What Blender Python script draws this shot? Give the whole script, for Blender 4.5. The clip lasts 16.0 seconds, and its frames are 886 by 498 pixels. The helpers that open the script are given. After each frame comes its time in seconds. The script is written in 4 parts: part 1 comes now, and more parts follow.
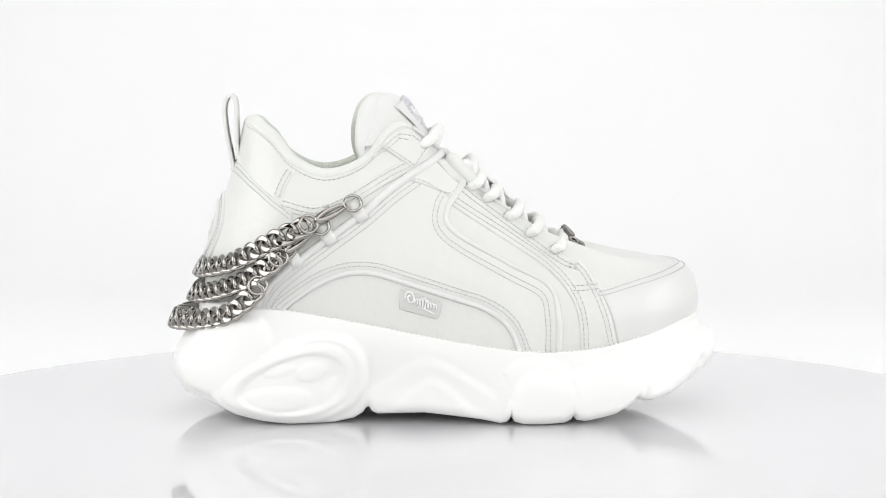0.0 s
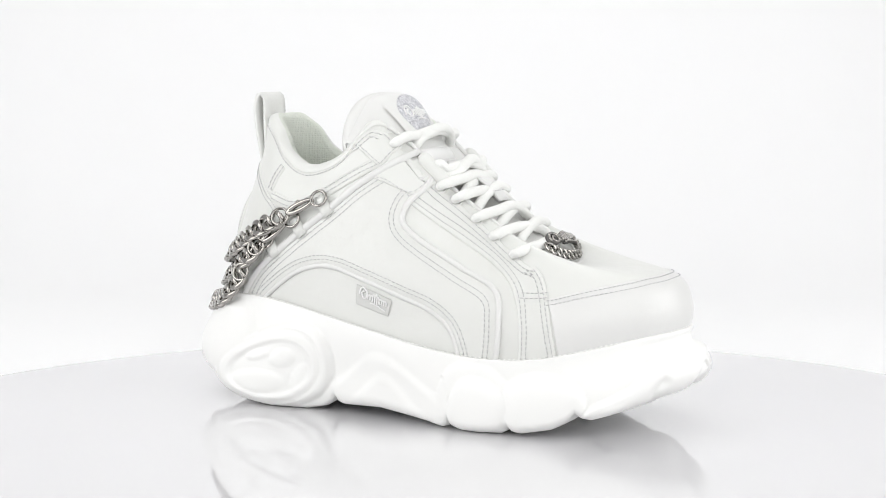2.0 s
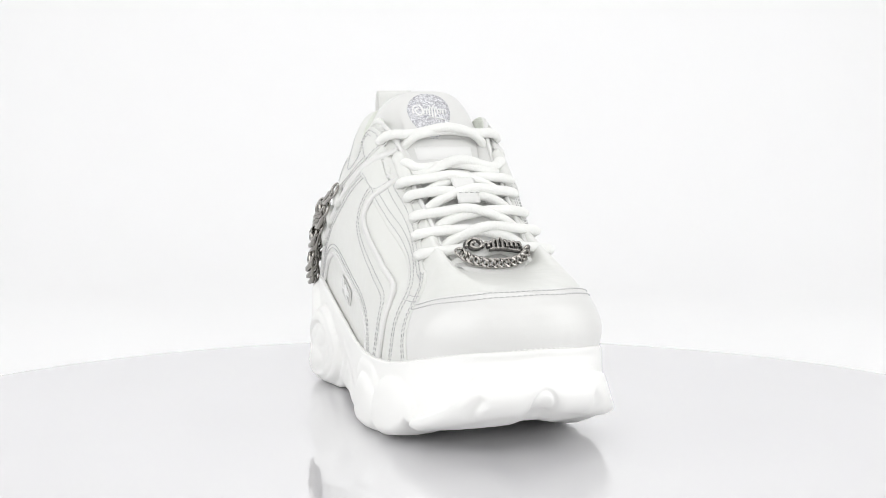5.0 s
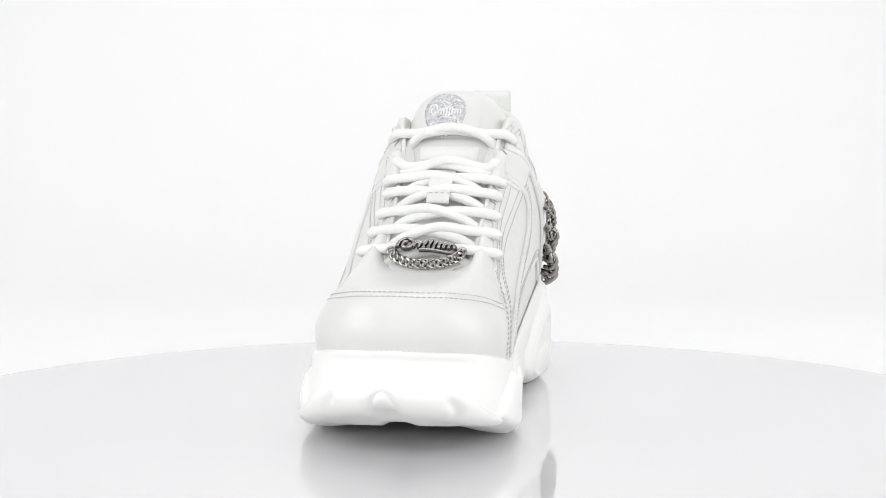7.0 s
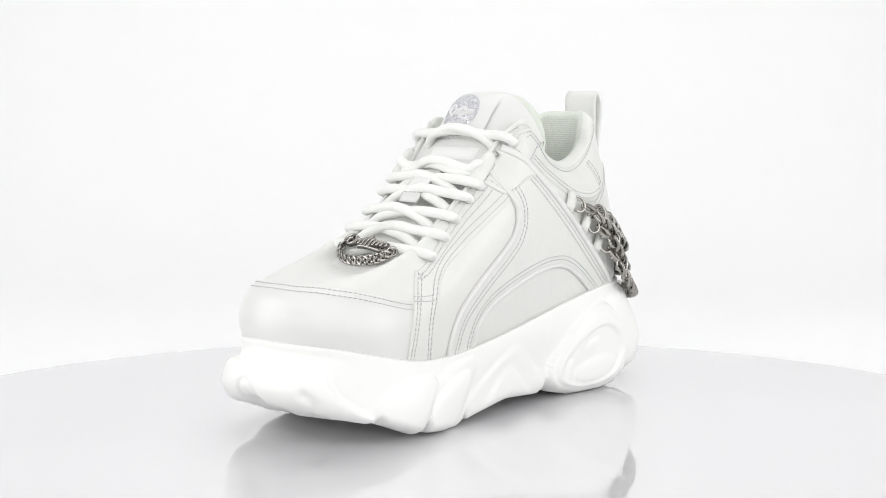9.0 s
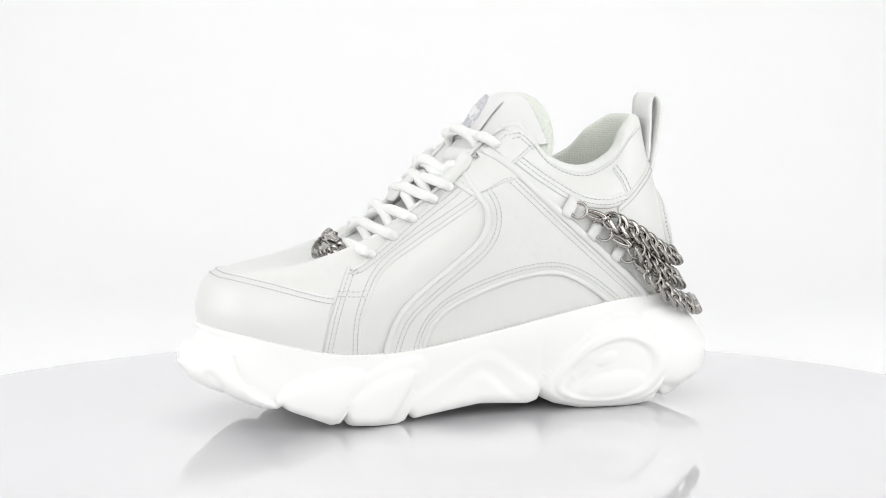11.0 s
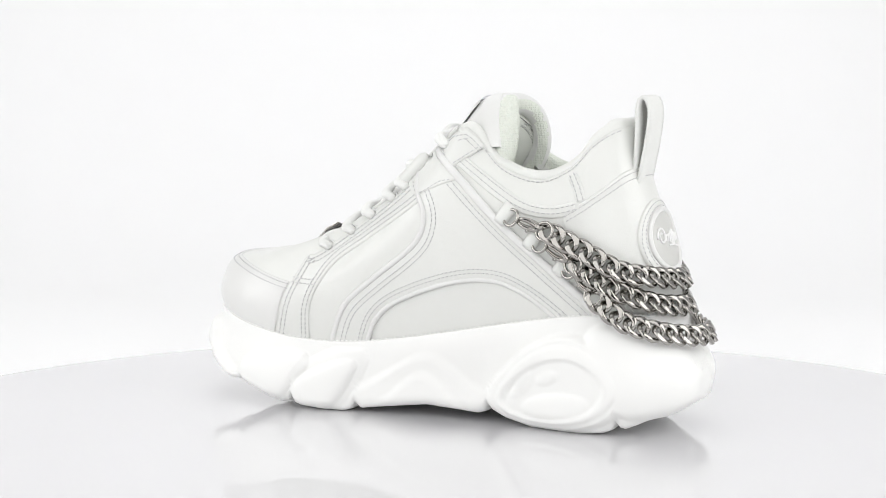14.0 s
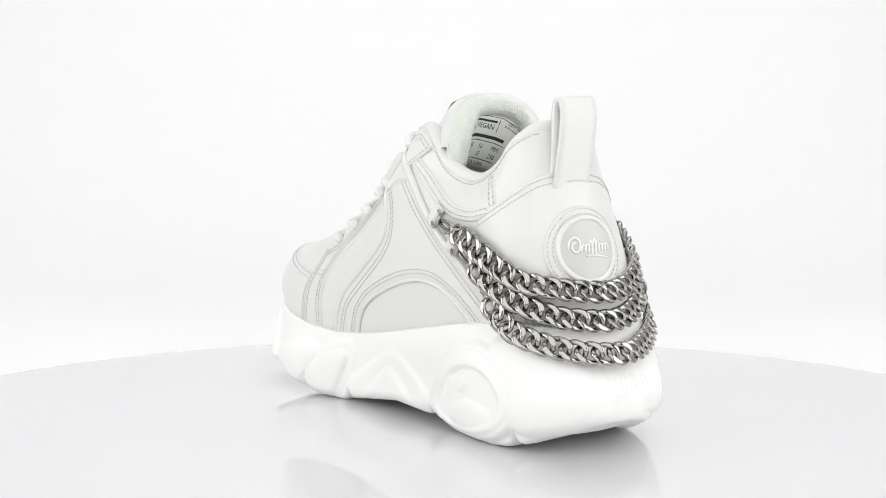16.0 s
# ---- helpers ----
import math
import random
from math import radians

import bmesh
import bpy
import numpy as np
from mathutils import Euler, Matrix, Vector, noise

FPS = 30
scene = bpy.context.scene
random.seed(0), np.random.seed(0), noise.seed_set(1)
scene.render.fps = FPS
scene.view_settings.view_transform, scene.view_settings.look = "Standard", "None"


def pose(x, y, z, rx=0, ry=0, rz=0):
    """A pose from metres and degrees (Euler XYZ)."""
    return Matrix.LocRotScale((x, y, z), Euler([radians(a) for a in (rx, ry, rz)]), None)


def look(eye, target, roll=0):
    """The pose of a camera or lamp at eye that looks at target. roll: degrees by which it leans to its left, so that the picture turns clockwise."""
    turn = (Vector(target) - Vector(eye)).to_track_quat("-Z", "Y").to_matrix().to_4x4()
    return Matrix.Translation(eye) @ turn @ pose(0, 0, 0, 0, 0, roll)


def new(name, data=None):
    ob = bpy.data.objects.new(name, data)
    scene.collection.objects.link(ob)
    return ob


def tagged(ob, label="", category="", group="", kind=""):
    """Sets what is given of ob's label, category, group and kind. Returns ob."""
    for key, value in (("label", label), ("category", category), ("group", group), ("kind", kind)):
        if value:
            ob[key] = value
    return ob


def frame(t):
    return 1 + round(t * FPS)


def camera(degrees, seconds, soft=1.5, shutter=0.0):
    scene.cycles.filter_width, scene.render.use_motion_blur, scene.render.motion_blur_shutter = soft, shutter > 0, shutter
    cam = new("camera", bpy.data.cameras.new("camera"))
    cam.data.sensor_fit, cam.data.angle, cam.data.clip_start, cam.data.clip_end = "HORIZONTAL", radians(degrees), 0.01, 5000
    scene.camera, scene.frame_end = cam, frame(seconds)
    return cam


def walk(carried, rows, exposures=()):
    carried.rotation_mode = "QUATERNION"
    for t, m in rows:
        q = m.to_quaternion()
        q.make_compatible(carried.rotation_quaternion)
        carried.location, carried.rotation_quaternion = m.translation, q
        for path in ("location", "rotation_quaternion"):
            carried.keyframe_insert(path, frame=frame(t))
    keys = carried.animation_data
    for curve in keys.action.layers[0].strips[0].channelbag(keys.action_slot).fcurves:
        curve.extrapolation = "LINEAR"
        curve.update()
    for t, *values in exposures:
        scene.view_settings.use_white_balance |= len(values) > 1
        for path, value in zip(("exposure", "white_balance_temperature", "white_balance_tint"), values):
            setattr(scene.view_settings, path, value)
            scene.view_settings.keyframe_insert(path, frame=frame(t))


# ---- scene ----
# ---- camera ----
cam = camera(30.72, 16.0, soft=0.7)
EYE = pose(-0.0023, -0.8706, 0.1826, 90 - 6.354, 0, 0)
walk(cam, [(0.0, EYE), (16.0, EYE)], [(0.0, -0.27), (16.0, -0.27)])

# ---- light ----
world = bpy.data.worlds.new("studio")
scene.world = world
world.use_nodes = True
world.node_tree.nodes["Background"].inputs[0].default_value = (0.97, 0.98, 1.0, 1)
world.node_tree.nodes["Background"].inputs[1].default_value = 0.28


def softbox(name, eye, target, sx, sy, power, color=(1, 1, 1)):
    data = bpy.data.lights.new(name, "AREA")
    data.shape, data.size, data.size_y, data.energy, data.color = "RECTANGLE", sx, sy, power, color
    ob = new(name, data)
    ob.matrix_world = look(eye, target)
    return ob


softbox("overhead_softbox", (0, 0.1, 1.25), (0, 0.05, 0), 1.3, 1.0, 3.8)
softbox("front_softbox", (0, -1.2, 0.72), (0, 0, 0.06), 1.6, 1.3, 14.2)
softbox("side_softbox", (-1.15, -0.45, 0.5), (0, 0, 0.06), 1.0, 0.9, 8.7)
softbox("side_softbox", (1.15, -0.45, 0.5), (0, 0, 0.06), 1.0, 0.9, 8.7)
softbox("backdrop_softbox", (0, 0.7, 1.6), (0, 1.4, 0.8), 1.8, 0.3, 7.1)


# ---- materials ----
def material(name, color, rough=0.5, metal=0.0, vary=0.03, scale=40.0, bump=0.0, bump_scale=900.0, coat=0.0, second=None, sheen=0.0, wave=0.0):
    m = bpy.data.materials.new(name)
    m.use_nodes = True
    nt = m.node_tree
    b = nt.nodes["Principled BSDF"]
    b.inputs["Roughness"].default_value, b.inputs["Metallic"].default_value = rough, metal
    b.inputs["Coat Weight"].default_value = coat
    b.inputs["Sheen Weight"].default_value = sheen
    co = nt.nodes.new("ShaderNodeTexCoord")
    n1 = nt.nodes.new("ShaderNodeTexNoise")
    n1.inputs["Scale"].default_value, n1.inputs["Detail"].default_value = scale, 3
    nt.links.new(co.outputs["Object"], n1.inputs["Vector"])
    ramp = nt.nodes.new("ShaderNodeValToRGB")
    lo = second or tuple(c * (1 - vary) for c in color)
    ramp.color_ramp.elements[0].position, ramp.color_ramp.elements[1].position = 0.1, 0.9
    ramp.color_ramp.elements[0].color, ramp.color_ramp.elements[1].color = (*lo, 1), (*color, 1)
    nt.links.new(n1.outputs["Fac"], ramp.inputs["Fac"])
    nt.links.new(ramp.outputs["Color"], b.inputs["Base Color"])
    rr = nt.nodes.new("ShaderNodeMapRange")
    rr.inputs["To Min"].default_value, rr.inputs["To Max"].default_value = max(0.02, rough * 0.95), min(1, rough * 1.05)
    nt.links.new(n1.outputs["Fac"], rr.inputs["Value"])
    nt.links.new(rr.outputs["Result"], b.inputs["Roughness"])
    if bump:
        n2 = nt.nodes.new("ShaderNodeTexNoise")
        n2.inputs["Scale"].default_value, n2.inputs["Detail"].default_value = bump_scale, 3
        nt.links.new(co.outputs["Object"], n2.inputs["Vector"])
        bp = nt.nodes.new("ShaderNodeBump")
        bp.inputs["Strength"].default_value, bp.inputs["Distance"].default_value = bump, 0.0004
        nt.links.new(n2.outputs["Fac"], bp.inputs["Height"])
        nt.links.new(bp.outputs["Normal"], b.inputs["Normal"])
        if wave:
            # slow dents of soft leather over padding
            n3 = nt.nodes.new("ShaderNodeTexNoise")
            n3.inputs["Scale"].default_value, n3.inputs["Detail"].default_value = 70, 2
            nt.links.new(co.outputs["Object"], n3.inputs["Vector"])
            bw = nt.nodes.new("ShaderNodeBump")
            bw.inputs["Strength"].default_value, bw.inputs["Distance"].default_value = wave, 0.003
            nt.links.new(n3.outputs["Fac"], bw.inputs["Height"])
            nt.links.new(bw.outputs["Normal"], bp.inputs["Normal"])
    return m


LEATHER = material("white_leather", (0.73, 0.736, 0.708), 0.32, vary=0.025, bump=0.2, bump_scale=1400, wave=0.35)
SMOOTH = material("white_smooth_leather", (0.735, 0.735, 0.72), 0.3, vary=0.02, bump=0.1, bump_scale=1200, wave=0.18)
FOAM = material("white_sole_foam", (0.9, 0.9, 0.882), 0.5, vary=0.015, bump=0.05, bump_scale=700)
# white thread, greyed to paint in the small shadows round each stitch
THREAD = material("shaded_thread", (0.6, 0.595, 0.6), 0.8, vary=0.15, scale=900)
LACE = material("white_lace", (0.84, 0.845, 0.82), 0.75, vary=0.05, scale=300, bump=0.9, bump_scale=1000, sheen=0.2)
MESHCLOTH = material("mesh_lining", (0.74, 0.77, 0.7), 0.85, vary=0.1, scale=600, bump=0.7, bump_scale=1500)
STEEL = material("polished_steel", (0.4, 0.386, 0.362), 0.05, 1.0, vary=0.1, scale=200)
TAGCLOTH = material("grey_tag", (0.64, 0.64, 0.62), 0.7, vary=0.06, scale=500, bump=0.3)
PLAINWHITE = material("white_print", (0.84, 0.84, 0.83), 0.5, vary=0.02)
INK = material("black_ink", (0.03, 0.03, 0.03), 0.6, vary=0.1)
INKYELLOW = material("yellow_ink", (0.75, 0.78, 0.05), 0.6, vary=0.1)
PAPER = material("label_paper", (0.72, 0.74, 0.69), 0.6, vary=0.03, bump=0.2)
RUBBERGREY = material("satin_grey_patch", (0.6, 0.6, 0.575), 0.3, vary=0.04)
RIBBON = material("webbing", (0.78, 0.785, 0.76), 0.7, vary=0.05, scale=500, bump=0.3)
TABLE = material("glossy_white_acrylic", (0.71, 0.705, 0.72), 0.05, vary=0.012, scale=6, coat=0.7)
SWEEP = material("white_paper_sweep", (0.88, 0.88, 0.881), 0.7, vary=0.01, scale=3)
# for the added side walls and ceiling, pale so that they return fill light
BOUNCEWALL = material("grey_bounce_wall", (0.72, 0.72, 0.725), 0.8, vary=0.03, scale=3)
DARKROOM = material("grey_room_wall", (0.035, 0.035, 0.037), 0.8, vary=0.1, scale=3)


def glitter_material():
    m = material("silver_glitter", (0.55, 0.55, 0.58), 0.55, 0.25, vary=0.1)
    nt = m.node_tree
    b = nt.nodes["Principled BSDF"]
    co = nt.nodes.new("ShaderNodeTexCoord")
    v = nt.nodes.new("ShaderNodeTexVoronoi")
    v.inputs["Scale"].default_value = 1900
    nt.links.new(co.outputs["Object"], v.inputs["Vector"])
    r = nt.nodes.new("ShaderNodeValToRGB")
    r.color_ramp.elements[0].color, r.color_ramp.elements[1].color = (0.22, 0.22, 0.25, 1), (0.95, 0.95, 0.97, 1)
    nt.links.new(v.outputs["Color"], r.inputs["Fac"])
    nt.links.new(r.outputs["Color"], b.inputs["Base Color"])
    return m


GLITTER = glitter_material()


def weave(m, scale, depth, strength):
    """Adds a small honeycomb relief to a cloth."""
    nt = m.node_tree
    co = nt.nodes.new("ShaderNodeTexCoord")
    v = nt.nodes.new("ShaderNodeTexVoronoi")
    v.inputs["Scale"].default_value, v.inputs["Randomness"].default_value = scale, 0.35
    nt.links.new(co.outputs["Object"], v.inputs["Vector"])
    bp = nt.nodes.new("ShaderNodeBump")
    bp.inputs["Strength"].default_value, bp.inputs["Distance"].default_value = strength, depth
    bp.invert = True
    nt.links.new(v.outputs["Distance"], bp.inputs["Height"])
    nt.links.new(bp.outputs["Normal"], nt.nodes["Principled BSDF"].inputs["Normal"])


weave(MESHCLOTH, 800, 0.0008, 0.6)


# ---- tools ----
def finish(bm, name, mat, parent=None, label="", smooth=True, scale=0.001):
    for v in bm.verts:
        v.co *= scale
    me = bpy.data.meshes.new(name)
    bm.to_mesh(me)
    bm.free()
    me.materials.append(mat)
    if smooth:
        me.shade_smooth()
    ob = new(name, me)
    ob.parent = parent
    if label:
        ob["label"] = label
    return ob


def part(name, bm, mat, parent, label="", smooth=True):
    return finish(bm, name, mat, parent, label, smooth)


def from_grid(rows, close_u=False, close_v=False):
    """A bmesh from a grid of points, rows by columns."""
    bm = bmesh.new()
    vs = [[bm.verts.new(p) for p in r] for r in rows]
    nr, nc = len(vs), len(vs[0])
    for i in range(nr - (0 if close_v else 1)):
        for j in range(nc - (0 if close_u else 1)):
            a, b, c, d = vs[i][j], vs[i][(j + 1) % nc], vs[(i + 1) % nr][(j + 1) % nc], vs[(i + 1) % nr][j]
            try:
                bm.faces.new((a, b, c, d))
            except ValueError:
                pass
    return bm


def cat(p0, p1, p2, p3, t):
    return 0.5 * (2 * p1 + (p2 - p0) * t + (2 * p0 - 5 * p1 + 4 * p2 - p3) * t * t + (3 * p1 - p0 - 3 * p2 + p3) * t ** 3)


def spline(pts, n, closed=False):
    """n points for each span of a smooth curve through pts."""
    p = np.array(pts, float)
    k = len(p)
    if k == 2 and not closed:
        return np.array([p[0] + (p[1] - p[0]) * i / n for i in range(n + 1)])
    out = []
    for i in range(k if closed else k - 1):
        a = p[(i - 1) % k] if closed or i > 0 else 2 * p[0] - p[1]
        d = p[(i + 2) % k] if closed or i + 2 < k else 2 * p[-1] - p[-2]
        b, c = p[i], p[(i + 1) % k]
        out += [cat(a, b, c, d, j / n) for j in range(n)]
    if not closed:
        out.append(p[-1])
    return np.array(out)


def resample(line, step, closed=False):
    p = np.array(line, float)
    if closed:
        p = np.vstack([p, p[:1]])
    seg = np.linalg.norm(np.diff(p, axis=0), axis=1)
    s = np.concatenate([[0], np.cumsum(seg)])
    n = max(2, int(round(s[-1] / step)))
    q = np.linspace(0, s[-1], n + 1)
    out = np.stack([np.interp(q, s, p[:, i]) for i in range(p.shape[1])], 1)
    return out[:-1] if closed else out


def tube_bm(bm, pts, radius, sides=8, flat=1.0, ups=None, closed=False):
    """Sweeps a round or flattened section along points, into bm."""
    pts = [Vector(p) for p in pts]
    n = len(pts)
    rings, ref = [], None
    for i, p in enumerate(pts):
        a = pts[(i - 1) % n] if closed or i else p
        b = pts[(i + 1) % n] if closed or i + 1 < n else p
        t = (b - a).normalized()
        if ups is not None:
            up = Vector(ups[i])
        else:
            up = ref or (Vector((0, 0, 1)) if abs(t.z) < 0.9 else Vector((1, 0, 0)))
        side = t.cross(up).normalized()
        up = side.cross(t).normalized()
        ref = up
        r = radius[i] if hasattr(radius, "__len__") else radius
        rings.append([bm.verts.new(p + side * r * math.cos(k * math.tau / sides) + up * r * flat * math.sin(k * math.tau / sides)) for k in range(sides)])
    for i in range(n if closed else n - 1):
        A, B = rings[i], rings[(i + 1) % n]
        for k in range(sides):
            bm.faces.new((A[k], A[(k + 1) % sides], B[(k + 1) % sides], B[k]))
    if not closed:
        bm.faces.new(rings[0][::-1])
        bm.faces.new(rings[-1])
    return bm


def smoothstep(a, b, x):
    t = np.clip((x - a) / (b - a), 0, 1)
    return t * t * (3 - 2 * t)


# ---- the shoe's base surface: loops from the sole edge up to the collar and the throat, in millimetres (x, z, outer y, inner y) ----
EDGE = [(-131, 58, 2, 2), (-125, 58, -20, 23), (-108, 58, -37, 36), (-84, 56.5, -42, 41), (-50, 50.5, -46, 41.5), (-15, 43.5, -49, 41.5), (20, 37.5, -52.5, 42),
        (48, 35, -53, 43.5), (75, 36.5, -50, 45.5), (100, 42, -42.5, 45), (120, 47, -28, 34), (131, 49, -13.5, 18), (135.5, 50, 1, 1)]
LOWER = [(-126.5, 90, 4, 4), (-120, 90, -16, 25), (-103.5, 90, -33, 38), (-84, 86, -41.2, 42), (-53, 84, -46, 45), (-18, 78, -48, 45.5), (14, 72, -49, 44.2),
         (43, 62, -49, 44.8), (73, 58, -46.5, 46), (101, 60, -43, 45.5), (122, 62, -29, 35), (132.5, 63, -14.5, 19), (136.3, 63, 1, 1)]
UPPER = [(-115, 128, 7, 7), (-109, 128, -12, 26), (-97, 122, -26.5, 35.5), (-84, 115, -34.8, 41), (-60, 112, -41.5, 44), (-32, 116, -42, 45), (-8, 115, -40, 44.5),
         (20, 96, -38.5, 42.5), (50, 80, -34.5, 40.5), (92, 78.8, -32, 37), (113, 79.2, -21, 26), (122.5, 78.6, -10.5, 14), (124.8, 78.6, 1.5, 1.5)]
CREST = [(-109, 154, 6, 6), (-104.5, 153.5, -10, 23), (-94, 146, -20, 31), (-83, 134, -27, 33), (-66, 127.5, -33, 33.5), (-46, 134, -34, 35.5), (-27, 153, -30.5, 35.5),
         (-11, 145, -23.5, 29.5), (14, 121, -21, 28.5), (40, 102, -19.5, 27.5), (60, 87, -18.5, 26), (70, 83, -10, 16), (73, 82, 2.5, 2.5)]


def loop_of(rows):
    o = [(x, yo, z) for x, z, yo, yi in rows]
    i = [(x, yi, z) for x, z, yo, yi in rows[-2:0:-1]]
    return o + i


NU, NV = 14, 14
LOOPS = [spline(loop_of(r), NU, True) for r in (EDGE, LOWER, UPPER, CREST)]
NCOL = len(LOOPS[0])


def upper_rows():
    cols = [spline([L[j] for L in LOOPS], NV) for j in range(NCOL)]
    return [[cols[j][i] for j in range(NCOL)] for i in range(3 * NV + 1)]


UROWS = upper_rows()
from mathutils.bvhtree import BVHTree
from mathutils import geometry
from mathutils.interpolate import poly_3d_calc

_v = [Vector(p) for r in UROWS for p in r]
_f = [(i * NCOL + j, i * NCOL + (j + 1) % NCOL, (i + 1) * NCOL + (j + 1) % NCOL, (i + 1) * NCOL + j) for i in range(3 * NV) for j in range(NCOL)]
SKIN = BVHTree.FromPolygons(_v, _f)
_n = [Vector((0, 0, 0)) for _ in _v]
for q in _f:
    nn = (_v[q[2]] - _v[q[0]]).cross(_v[q[3]] - _v[q[1]])
    for i in q:
        _n[i] += nn.normalized()


def soft(p, i):
    """The smooth normal at a point of face i."""
    q = _f[i]
    w = poly_3d_calc([_v[k] for k in q], p)
    n = Vector((0, 0, 0))
    for k, a in zip(q, w):
        n += _n[k].normalized() * a
    return n.normalized()



def outward(p, n):
    c = Vector((min(max(p.x, -85), 85), 2, 70))
    return n if n.dot(p - c) > 0 else -n


class SideChart:
    """Maps (x, z) onto the outer (-1) or inner (+1) side of the upper."""

    def __init__(self, s):
        self.s = s

    def at(self, a, b):
        hit, n, fi, _ = SKIN.ray_cast(Vector((a, self.s * 200, b)), Vector((0, -self.s, 0)))
        if hit is None or hit.y * self.s < 0:
            hit, n, fi, _ = SKIN.find_nearest(Vector((a, self.s * 38, b)))
        return hit, outward(hit, soft(hit, fi))

    def inv(self, p):
        return p[0], p[2]


class BallChart:
    """Maps azimuth and elevation (scaled to millimetres) seen from a centre onto the upper."""

    def __init__(self, c, base, r=50):
        self.c, self.base, self.r = Vector(c), base, r

    def at(self, a, b):
        az, el = a / self.r + self.base, b / self.r
        d = Vector((math.cos(az) * math.cos(el), math.sin(az) * math.cos(el), math.sin(el)))
        hit, n, fi, _ = SKIN.ray_cast(self.c + d * 300, -d)
        if hit is None:
            hit, n, fi, _ = SKIN.find_nearest(self.c + d * 50)
        return hit, outward(hit, soft(hit, fi))

    def inv(self, p):
        d = Vector(p) - self.c
        az = (math.atan2(d.y, d.x) - self.base + math.pi) % math.tau - math.pi
        return az * self.r, math.atan2(d.z, math.hypot(d.x, d.y)) * self.r


OUTER, INNER = SideChart(-1), SideChart(1)
TOE = BallChart((75, 1, 35), 0.0)
HEEL = BallChart((-82, 0, 95), math.pi)


def outline(pieces, n=8):
    """A closed outline from smooth pieces that meet at corners."""
    out = []
    for p in pieces:
        out += list(spline(p, n))[:-1]
    return np.array(out)


def shifted(line, d, closed=False):
    """A 2D line moved d to its left."""
    p = np.array(line, float)
    if closed:
        t = np.roll(p, -1, 0) - np.roll(p, 1, 0)
    else:
        t = np.gradient(p, axis=0)
    t /= np.maximum(np.linalg.norm(t, axis=1, keepdims=True), 1e-9)
    return p + d * np.stack([-t[:, 1], t[:, 0]], 1)


def panel(name, chart, loop, parent, mat, thick=1.5, lift=0.0, rim=0.8, step=1.8, label=""):
    """A raised piece of leather laid on the upper, with a rounded rim."""
    loop = resample(loop, step, True)
    x, y = loop[:, 0], loop[:, 1]
    if np.sum(x * np.roll(y, -1) - np.roll(x, -1) * y) < 0:
        loop = loop[::-1]
    n = len(loop)
    A, B = loop, np.roll(loop, -1, 0)

    def far(q):
        d = B - A
        t = np.clip(np.sum((q - A) * d, 1) / np.maximum(np.sum(d * d, 1), 1e-9), 0, 1)
        return np.min(np.linalg.norm(A + d * t[:, None] - q, axis=1))

    def inside(q):
        c = (A[:, 1] > q[1]) != (B[:, 1] > q[1])
        xs = A[:, 0] + (q[1] - A[:, 1]) / np.where(B[:, 1] == A[:, 1], 1e-9, B[:, 1] - A[:, 1]) * (B[:, 0] - A[:, 0])
        return np.sum(c & (q[0] < xs)) % 2 == 1

    pts = [tuple(p) for p in loop]
    for d in (0.35 * rim, rim):
        for q in shifted(loop, d, True):
            if inside(q) and far(q) > d * 0.9:
                pts.append(tuple(q))
    g = 2.8
    for a in np.arange(loop[:, 0].min(), loop[:, 0].max(), g):
        for b in np.arange(loop[:, 1].min(), loop[:, 1].max(), g):
            q = np.array((a + 0.013, b + 0.017))
            if inside(q) and far(q) > rim + 0.9:
                pts.append(tuple(q))
    res = geometry.delaunay_2d_cdt([Vector(p) for p in pts], [(i, (i + 1) % n) for i in range(n)], [], 1, 1e-4)
    bm = bmesh.new()
    vs = []
    for q in res[0]:
        d = far(np.array(q))
        h = thick * math.sqrt(max(0, 1 - (1 - min(d / rim, 1)) ** 2))
        p, nn = chart.at(q[0], q[1])
        vs.append(bm.verts.new(p + nn * (h + lift - 0.25)))
    for f in res[2]:
        try:
            bm.faces.new([vs[i] for i in f])
        except ValueError:
            pass
    bmesh.ops.recalc_face_normals(bm, faces=bm.faces)
    return part(name, bm, mat, parent, label)


def stitches(chart, line, parent, lift=1.0, offsets=(0,), length=1.75, gap=0.8, r=0.24):
    """Rows of single thread stitches along a line on the upper."""
    bm = bmesh.new()
    for off in offsets:
        ln = resample(shifted(resample(line, 1.0), off), length + gap)
        for a, b in zip(ln[:-1], ln[1:]):
            e = a + (b - a) * length / (length + gap)
            p, n1 = chart.at(*a)
            q, n2 = chart.at(*e)
            if (q - p).length > 3 * length or (q - p).length < 0.3:
                continue
            m = (p + q) / 2 + n1 * (lift + 0.12)
            tube_bm(bm, [p + n1 * (lift - 0.25), p.lerp(m, 0.4) + n1 * (lift * 0.6 + 0.05), m, q.lerp(m, 0.4) + n2 * (lift * 0.6 + 0.05), q + n2 * (lift - 0.25)], [r * 0.6, r, r, r, r * 0.6], 5)
    return part("stitching", bm, THREAD, parent, "white double-row thread stitching, its shade painted in as grey")


def on_skin(chart, line, lift, step=1.5):
    out, ups = [], []
    for q in resample(line, step):
        p, n = chart.at(*q)
        out.append(p + n * lift)
        ups.append(n)
    return out, ups


def piping(name, chart, line, r, parent, mat, lift=0.3, flat=1.0, label=""):
    pts, ups = on_skin(chart, line, lift)
    return part(name, tube_bm(bmesh.new(), pts, r, 8, flat, ups), mat, parent, label)


